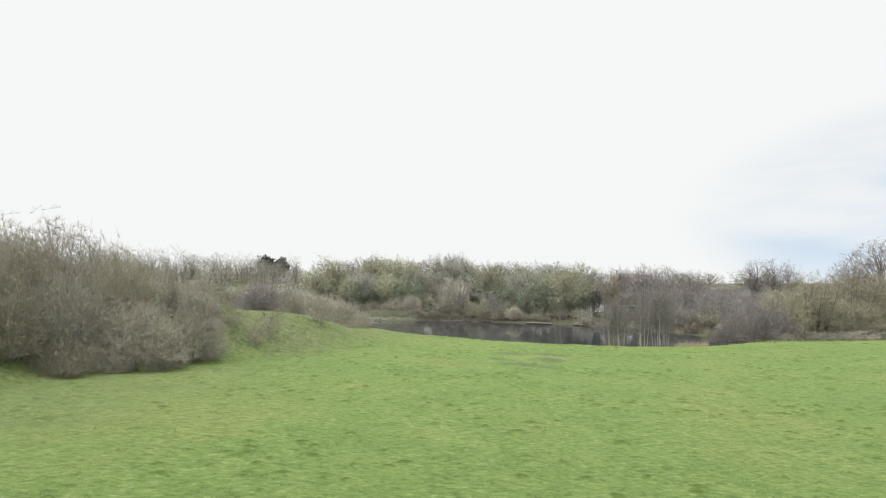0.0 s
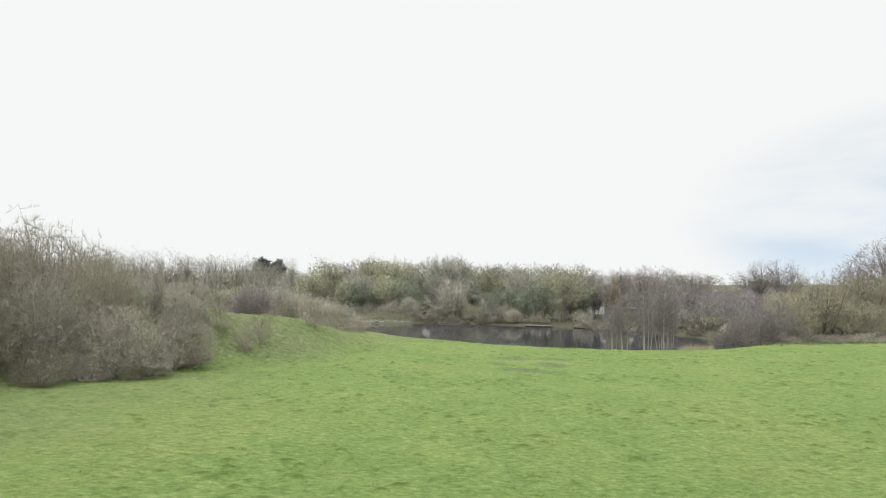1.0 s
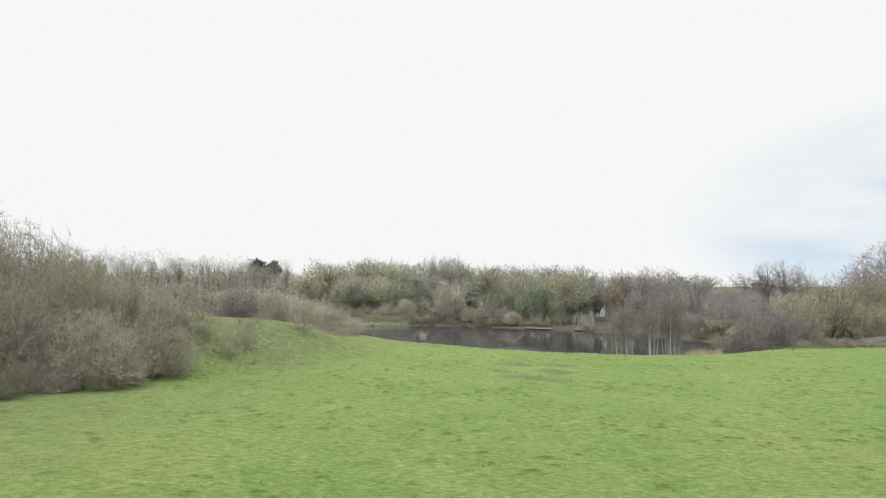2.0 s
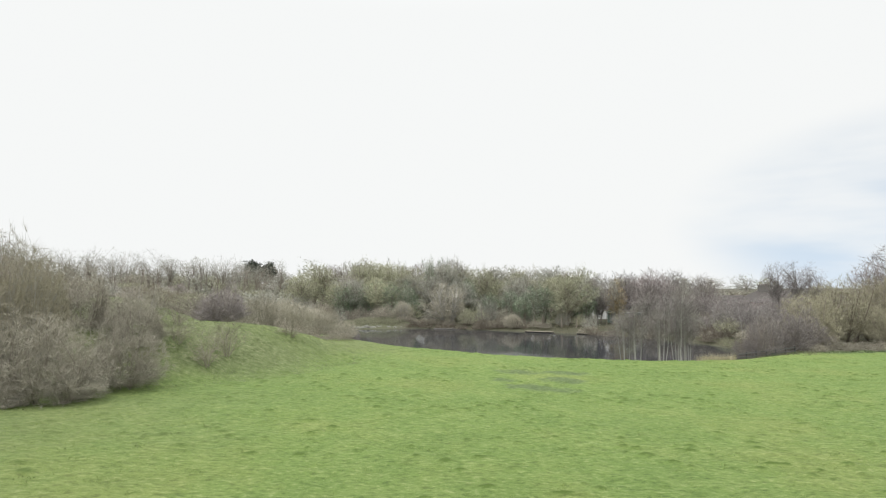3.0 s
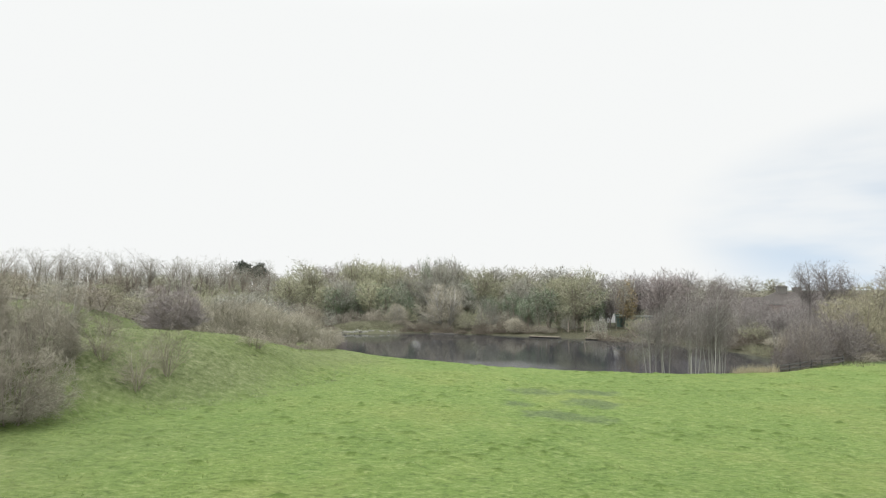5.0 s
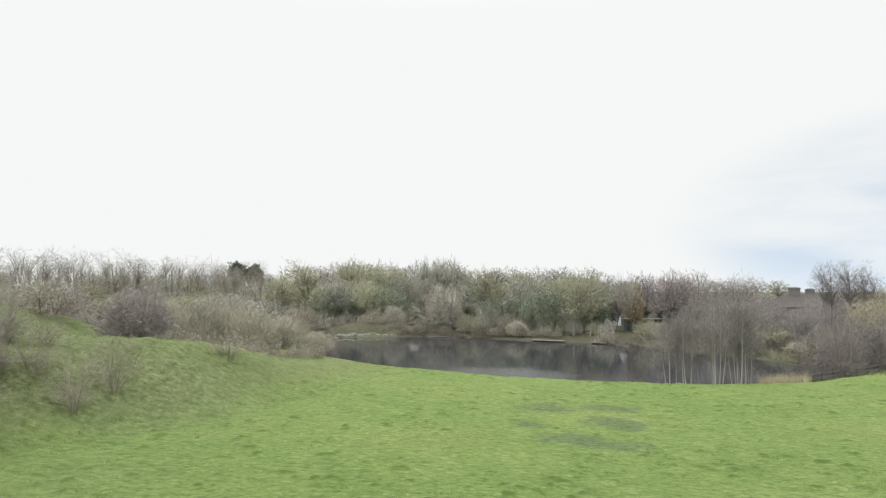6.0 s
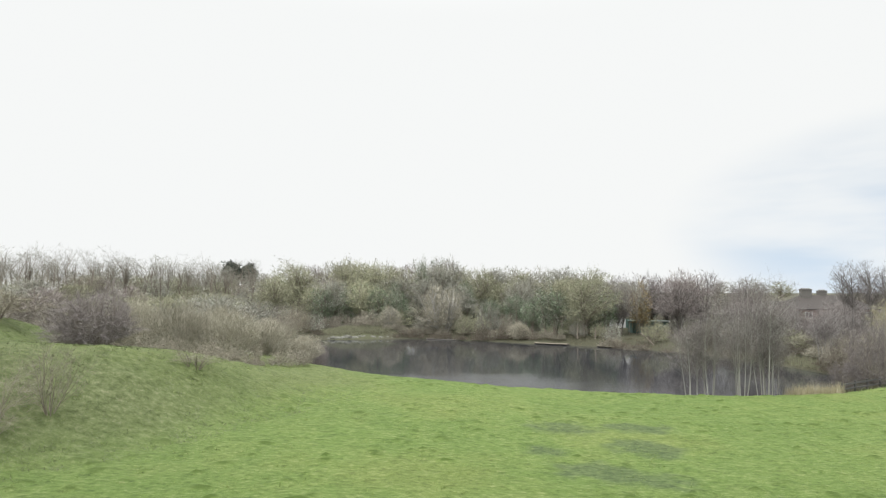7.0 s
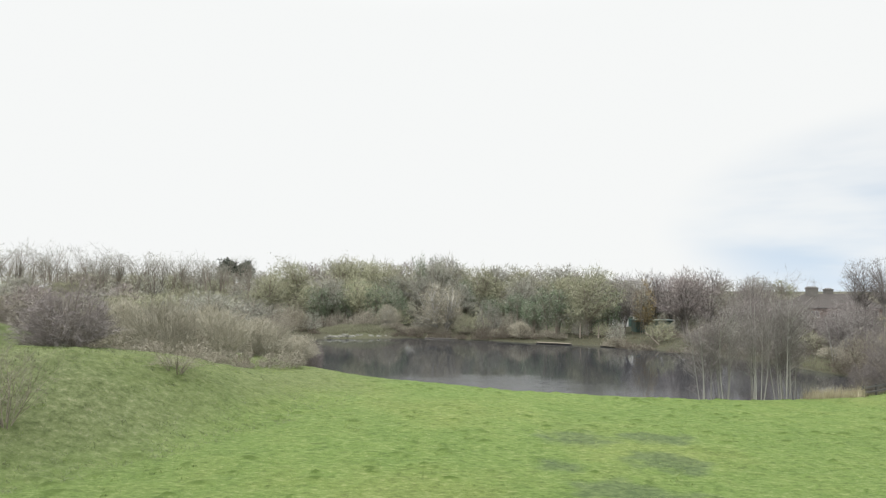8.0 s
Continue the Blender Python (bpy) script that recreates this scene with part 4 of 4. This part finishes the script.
# woods that close the distance
row("far_tree", [(-160 + 13 * k + 5 * (k % 2), 330 + 14 * (k % 3), 1.0, 1.7) for k in range(26)], "distant trees")
scatter("far_tree", 23, 9, -40, 4, 199, 210, 1.2, 1.3, 1.0, 1.2, "trees of the far wood", 5.0)
scatter("far_tree", 24, 7, 5, 40, 197, 208, 1.02, 1.12, 1.0, 1.2, "trees of the far wood", 5.0)
scatter("far_tree", 9, 22, -135, -50, 182, 252, 0.62, 0.78, 1.0, 1.3, "trees behind the pond's west bank", 6)
scatter("far_tree", 10, 22, 44, 150, 178, 235, 0.42, 0.52, 1.0, 1.4, "distant trees", 6)
row("far_tree", [(114 + 10 * k, 156 - 9 * k, 0.8, 1.2) for k in range(8)], "distant trees")


# ---- houses and sheds beyond the pond ----
def prism(x0, x1, y0, y1, z0, zr, hip, bm=None):
    """A roof with its ridge along x, hipped by that much at both ends."""
    bm = bm or bmesh.new()
    ym = (y0 + y1) / 2
    lo = [bm.verts.new(p) for p in ((x0, y0, z0), (x1, y0, z0), (x1, y1, z0), (x0, y1, z0))]
    ra, rb = bm.verts.new((x0 + hip, ym, zr)), bm.verts.new((x1 - hip, ym, zr))
    for f in ((lo[0], lo[1], rb, ra), (lo[2], lo[3], ra, rb), (lo[1], lo[2], rb), (lo[3], lo[0], ra), (lo[3], lo[2], lo[1], lo[0])):
        bm.faces.new(f)
    return bm


def window_part(parent, x, y, z, w, h):
    """A white casement set in a wall that faces south; x and z are its centre."""
    bm = bmesh.new()
    for a, b, c, d in ((-w / 2, w / 2, -h / 2, -h / 2 + 0.09), (-w / 2, w / 2, h / 2 - 0.09, h / 2), (-w / 2, -w / 2 + 0.09, -h / 2 + 0.09, h / 2 - 0.09),
                       (w / 2 - 0.09, w / 2, -h / 2 + 0.09, h / 2 - 0.09), (-0.04, 0.04, -h / 2 + 0.09, h / 2 - 0.09)):
        box(x + a, x + b, y - 0.08, y + 0.04, z + c, z + d, bm)
    win = part("window", bm, WHITE_PAINT, parent, "white-framed casement window")
    part("pane", box(x - w / 2 + 0.08, x + w / 2 - 0.08, y - 0.03, y + 0.0, z - h / 2 + 0.08, z + h / 2 - 0.08), GLASS, win, "dark glass pane")
    part("sill", box(x - w / 2 - 0.1, x + w / 2 + 0.1, y - 0.16, y - 0.004, z - h / 2 - 0.1, z - h / 2 - 0.01), WHITE_PAINT, win)


def chimney_part(parent, x, y, z0, z1, w, d, pots):
    bm = box(x - w / 2, x + w / 2, y - d / 2, y + d / 2, z0, z1 - 0.25)
    box(x - w / 2 - 0.09, x + w / 2 + 0.09, y - d / 2 - 0.09, y + d / 2 + 0.09, z1 - 0.247, z1 - 0.1, bm)
    box(x - w / 2 - 0.02, x + w / 2 + 0.02, y - d / 2 - 0.02, y + d / 2 + 0.02, z1 - 0.097, z1, bm)
    stack = part("chimney_stack", bm, BRICK_DIM, parent, "broad weathered brick chimney stack")
    for k in range(pots):
        bm = bmesh.new()
        px = x + (k - (pots - 1) / 2) * w / (pots + 0.3)
        bmesh.ops.create_cone(bm, cap_ends=True, segments=10, radius1=0.16, radius2=0.12, depth=0.2, matrix=Matrix.Translation((px, y, z1 + 0.1)))
        part("chimney_pot", bm, CLAY, stack)


def build_house():
    top = empty("house", "brick house with brown tiled roof and two broad chimney stacks", "house", place=pose(0, 0, 0))
    z = ground_z(78, 160)
    part("wall", box(71.5, 87, 156, 166, z - 0.5, 5.75), BRICK, top, "weathered red brick wall")
    part("wall", box(62.5, 71.49, 157.5, 164.5, z - 0.5, 4.9), BRICK, top, "red brick wall of the lower wing")
    part("roof", prism(71.0, 87.5, 155.5, 166.5, 5.752, 8.5, 3.6), ROOF_TILE, top, "brown tiled hipped roof")
    part("roof", prism(61.9, 72.5, 157.0, 165.0, 4.903, 7.25, 1.2), ROOF_TILE, top, "brown tiled roof of the lower wing")
    part("gutter", box(70.95, 87.55, 155.38, 155.49, 5.64, 5.78), TIMBER_DARK, top, "dark painted gutter")
    chimney_part(top, 75.5, 160.4, 6.6, 9.75, 2.1, 0.9, 4)
    chimney_part(top, 79.4, 161.3, 6.6, 9.45, 1.6, 0.9, 3)
    for x in (73.4, 77.0, 81.2, 85.0):
        window_part(top, x, 155.97, 4.55, 1.5, 1.25)
    for x in (73.4, 77.0, 85.0):
        window_part(top, x, 155.97, 2.25, 1.7, 1.3)
    for x in (64.8, 68.8):
        window_part(top, x, 157.47, 3.6, 1.4, 1.1)
    door = part("door", box(80.7, 81.7, 155.9, 156.05, z, z + 2.05), WHITE_PAINT, top, "white panelled door")
    part("handle", box(81.52, 81.58, 155.84, 155.899, z + 0.95, z + 1.1), TIMBER_DARK, door)
    return top


build_house()


def build_cabin():
    z = ground_z(39.3, 167)
    top = empty("cabin", "small white painted cabin among the trees", "cabin", place=pose(0, 0, 0))
    part("wall", box(36.9, 41.6, 166, 169, z - 0.3, z + 2.3), WHITE_PAINT, top, "white boarded wall")
    part("roof", prism(36.6, 41.9, 165.7, 169.3, z + 2.302, z + 3.2, 0.05), ROOF_TILE, top, "brown felt roof")
    window_part(top, 38.2, 165.97, z + 1.4, 1.1, 0.9)
    part("door", box(39.9, 40.8, 165.93, 166.04, z, z + 1.98), GREEN_SHEET, top, "green painted door")


build_cabin()


def build_shed():
    z = ground_z(43, 154)
    top = empty("shed", "low green sheet shed with a white roof edge", "shed", place=pose(0, 0, 0))
    part("wall", box(37.4, 44.4, 153, 156, z - 0.3, z + 2.25), GREEN_SHEET, top, "dull green sheet wall")
    bm = bmesh.new()
    for k in range(34):
        box(37.46 + k * 0.205, 37.54 + k * 0.205, 152.95, 152.996, z - 0.2, z + 2.2, bm)
    part("rib", bm, GREEN_SHEET, top)
    part("roof", box(37.1, 44.7, 152.6, 156.4, z + 2.253, z + 2.36), GREEN_SHEET, top)
    part("fascia", box(37.08, 44.72, 152.55, 152.597, z + 2.30, z + 2.37), WHITE_PAINT, top, "white painted fascia board")


build_shed()


# ---- banks of the pond ----
def rough_rock(name, seed, x, y, z, sx, sy, sz):
    r = random.Random(seed)
    bm = bmesh.new()
    bmesh.ops.create_icosphere(bm, subdivisions=2, radius=1.0)
    off = Vector((r.uniform(0, 50), r.uniform(0, 50), r.uniform(0, 50)))
    for v in bm.verts:
        d = 1 + 0.35 * noise.noise(v.co * 1.1 + off) + 0.12 * noise.noise(v.co * 3.1 + off)
        v.co = Vector((v.co.x * sx, v.co.y * sy, v.co.z * sz)) * d
    ob = part(name, bm, ROCK, None)
    ob.matrix_basis = pose(x, y, z, 0, 0, r.uniform(0, 360))
    return tagged(ob, "pale grey boulder on the pond's edge", "rock", "boulders on the far bank")


def far_shore(x):
    """Where the far bank leaves the water at that x."""
    y = 146.0
    while ground_z(x, y) < 0.0 and y < 162:
        y += 0.25
    return y


rr = random.Random(31)
for k in range(34):
    x = -20.5 + 11.0 * k / 33 + rr.uniform(-0.4, 0.4)
    s = rr.uniform(0.3, 0.75) * (1.0 if k < 14 else 0.75)
    by = far_shore(x) + rr.uniform(-0.1, 0.45)
    rough_rock("boulder", 300 + k, x, by, max(ground_z(x, by), 0.0) + 0.12 * s, s * 1.45, s * 0.9, s * 0.8)


for k in range(17):
    x = -8.2 + 1.65 * k + rr.uniform(-0.5, 0.5)
    if not 16.5 < x < 22:
        put("bank_bush", x, far_shore(x) + rr.uniform(0.4, 1.0), rr.uniform(0.35, 0.65), rr.uniform(0.4, 0.7), which=k, group="low bushes at the far waterline")
for x, y, hf, wf in ((-24.5, 155.5, 0.6, 0.7), (-22.0, 158.5, 0.6, 0.7), (-20.0, 161.5, 0.7, 0.8), (-11.5, 160.0, 0.6, 0.7), (-16.0, 162.5, 0.7, 0.9), (39.6, 150.5, 0.36, 0.5), (41.6, 149.6, 0.42, 0.55), (43.8, 150.0, 0.4, 0.55)):
    put("greybush", x, y, hf, wf, group="bushes round the spit" if x < 0 else "bushes by the sheds")


def build_platform(x, y, length, turn, label):
    top = empty("fishing_platform", label, "platform", "fishing platforms", pose(x, y, 0.0, 0, 0, turn))
    plank = None
    for k in range(int(length / 0.3)):
        if plank is None:
            plank = part("plank", box(-0.14, 0.14, -0.75, 0.75, 0.17, 0.22), TIMBER, top, bevel=0.008)
            data = plank.data
        else:
            plank = new("plank", data)
            plank.parent = top
        plank.location = (k * 0.3 - length / 2, rr.uniform(-0.04, 0.04), rr.uniform(-0.008, 0.008))
    for k in range(int(length / 1.5) + 1):
        for side in (-0.6, 0.6):
            bm = bmesh.new()
            bmesh.ops.create_cone(bm, cap_ends=True, segments=8, radius1=0.08, radius2=0.075, depth=1.5, matrix=Matrix.Translation((k * 1.5 - length / 2 + 0.2, side, -0.64)))
            part("post", bm, TIMBER_DARK, top)
    for side in (-0.6, 0.6):
        part("bearer", box(-length / 2, length / 2, side - 0.05, side + 0.05, 0.09, 0.167), TIMBER_DARK, top)


build_platform(19.3, 139.6, 6.0, -30, "weathered timber fishing platform on the far bank")
build_platform(28.0, 133.8, 4.5, -38, "low weathered timber platform among bank bushes")


def dead_stub(x, y, h, r, seed):
    rng = np.random.default_rng(seed)
    base = np.array([[x * 0.0, 0.0, -0.2]])
    pts = curves(rng, base, np.array([[rng.uniform(-0.15, 0.15), rng.uniform(-0.1, 0.1), h]]), 0.0, 6, 0.03)
    v, f = tubes([(pts, np.array([r]), r * 0.55)], 8)
    ob = mesh_object("dead_stump", v, f, BARK, smooth=True)
    ob.matrix_basis = pose(x, y, ground_z(x, y))
    tagged(ob, "brown dead tree stub on the bank", "stump", "dead stubs on the bank")


dead_stub(24.2, 142.0, 2.1, 0.15, 41)
dead_stub(27.0, 140.6, 1.9, 0.15, 42)
dead_stub(41.5, 127.0, 2.6, 0.16, 43)


def build_fence():
    top = empty("rail_fence", "dark post and rail fence at the end of the pond", "fence", place=pose(0, 0, 0))
    a, b, n = Vector((34.0, 84.4, 0)), Vector((42.5, 87.4, 0)), 7
    d = (b - a).normalized()
    turn = math.degrees(math.atan2(d.y, d.x))
    spots = [a.lerp(b, k / (n - 1)) for k in range(n)]
    for p in spots:
        z = ground_z(p.x, p.y)
        post = part("post", box(-0.06, 0.06, -0.06, 0.06, -0.4, 0.95), TIMBER_DARK, top, bevel=0.01)
        post.matrix_basis = pose(p.x, p.y, z, rr.uniform(-3, 3), rr.uniform(-3, 3), turn)
    for p, q in zip(spots, spots[1:]):
        zp, zq = ground_z(p.x, p.y), ground_z(q.x, q.y)
        span = (q - p).length
        tilt = math.degrees(math.atan2(zq - zp, span))
        for h in (0.36, 0.76):
            rail = part("rail", box(-0.02, span + 0.02, -0.095, -0.055, -0.06, 0.06), TIMBER_DARK, top)
            rail.matrix_basis = pose(p.x, p.y, zp + h, 0, -tilt, turn)


build_fence()


def fallen_branch(x, y, z, length, turn, tilt, r, mat, label):
    rng = np.random.default_rng(int(abs(x) * 10))
    pts = curves(rng, np.array([[0.0, 0, 0]]), np.array([[length, 0, 0]]), 0.03, 8, 0.03)
    arm = curves(rng, pts[:, 5], np.array([[length * 0.8, 0.35, 0.3]]), 0.05, 4, 0.03)
    v, f = tubes([(pts, np.array([r]), r * 0.45), (arm, np.array([r * 0.5]), r * 0.2)], 7)
    ob = mesh_object("fallen_branch", v, f, mat, smooth=True)
    ob.matrix_basis = pose(x, y, z, 0, -tilt, turn)
    tagged(ob, label, "branch")


fallen_branch(33.4, 84.0, 0.4, 0.9, 160, 28, 0.04, BARK_PALE, "pale barkless fallen branch by the fence")
fallen_branch(-2.5, 151.2, 0.06, 6.5, -22, 0, 0.12, BARK_GREY, "long brown fallen trunk at the water's edge")
fallen_branch(34.5, 132.2, 0.3, 3.2, 140, 40, 0.16, BARK, "dark leaning dead bough on the bank")


def blades(name, seed, spots, per, h0, h1, width, lean, radius, mat, label, category):
    """Grass or reeds: per blades in each clump, one narrow blade of two pieces each."""
    rng = np.random.default_rng(seed)
    n = len(spots) * per
    at = np.repeat(spots, per, 0) + np.concatenate([rng.normal(0, radius, (n, 2)), np.zeros((n, 1))], 1)
    at[:, 2] = land(at[:, 0], at[:, 1]) - 0.01
    h = (rng.uniform(h0, h1, n) * np.repeat(rng.uniform(0.55, 1.1, len(spots)), per))[:, None]
    way = np.concatenate([rng.normal(0, lean, (n, 2)), np.ones((n, 1))], 1)
    side = unit(np.concatenate([rng.normal(0, 1, (n, 2)), np.zeros((n, 1))], 1)) * width / 2
    tip = at + way * h
    tip[:, 2] -= 0.25 * h[:, 0] * np.hypot(way[:, 0], way[:, 1])
    p = np.stack([at - side, at + side, tip], 1).reshape(-1, 3)
    ob = mesh_object(name, p.tolist(), np.arange(len(p)).reshape(-1, 3).tolist(), mat)
    tagged(ob, label, category, kind="stuff")


blades("grass", 51, spots_in(52, 60000, -36, 52, 14, 88, patchy(0.9, 61, -0.1)), 5, 0.05, 0.12, 0.022, 0.55, 0.09, BLADE, "short green pasture grass", "grass")
blades("grass_tussock", 53, TUFTS, 36, 0.05, 0.13, 0.04, 0.8, 0.2, BLADE_DARK, "darker tussocks in the pasture", "grass")
blades("rough_grass", 55, spots_in(56, 12000, -36, -4, 38, 84, lambda x, y, r: (y + r.normal(0, 3, len(y)) < 70) & ((foot(y) - x) * 0.92 > -1.0)), 8, 0.06, 0.18, 0.026, 0.8, 0.14, ROUGH_BLADE, "rough olive grass of the slope", "grass")
blades("verge_growth", 71, spots_in(72, 900, 34, 82, 85, 92, lambda x, y, r: np.abs(y - np.interp(x, [34, 42.5, 52, 82], [84.0, 86.8, 88.2, 91.6]) + r.normal(0, 0.3, len(x))) < 0.5), 26, 0.15, 0.5, 0.06, 0.6, 0.3, NETTLE, "rank dark green growth along the field's edge", "weeds")
blades("bank_reeds", 74, spots_in(75, 420, 43, 48, 103, 114, lambda x, y, r: (pond_distance(x, y) > 0.0) & (pond_distance(x, y) < 3.0)), 9, 0.5, 1.0, 0.04, 0.2, 0.2, BANK_BLADE, "dry tan reeds on the far bank", "reeds")
blades("reeds", 57, spots_in(58, 300, 29.4, 33.6, 82.2, 85.8, lambda x, y, r: (pond_distance(x, y) > -0.5) & (pond_distance(x, y) < 2.6)), 9, 0.6, 1.4, 0.03, 0.2, 0.2, REED, "tall dry tan reeds at the water's edge", "reeds")
blades("spit_grass", 67, spots_in(68, 4600, -24, -6, 151, 162, lambda x, y, r: (pond_distance(x, y) > 0.4) & (np.hypot((x + 15.5) / 8, (y - 156.5) / 5) < 1)), 8, 0.3, 0.7, 0.04, 0.4, 0.2, BANK_BLADE, "pale tufted grass on the spit", "grass")
blades("bank_grass", 59, spots_in(60, 16000, -34, 60, 84, 172, lambda x, y, r: (pond_distance(x, y) > 0.1) & (pond_distance(x, y) < 7.0)), 6, 0.2, 0.6, 0.05, 0.35, 0.2, LITTER_BLADE, "withered brown bank grass", "grass")

# models that stand nowhere are taken out again
for models in KINDS.values():
    for model in models:
        if model.name not in PLACED:
            for child in list(model.children):
                bpy.data.objects.remove(child)
            bpy.data.objects.remove(model)
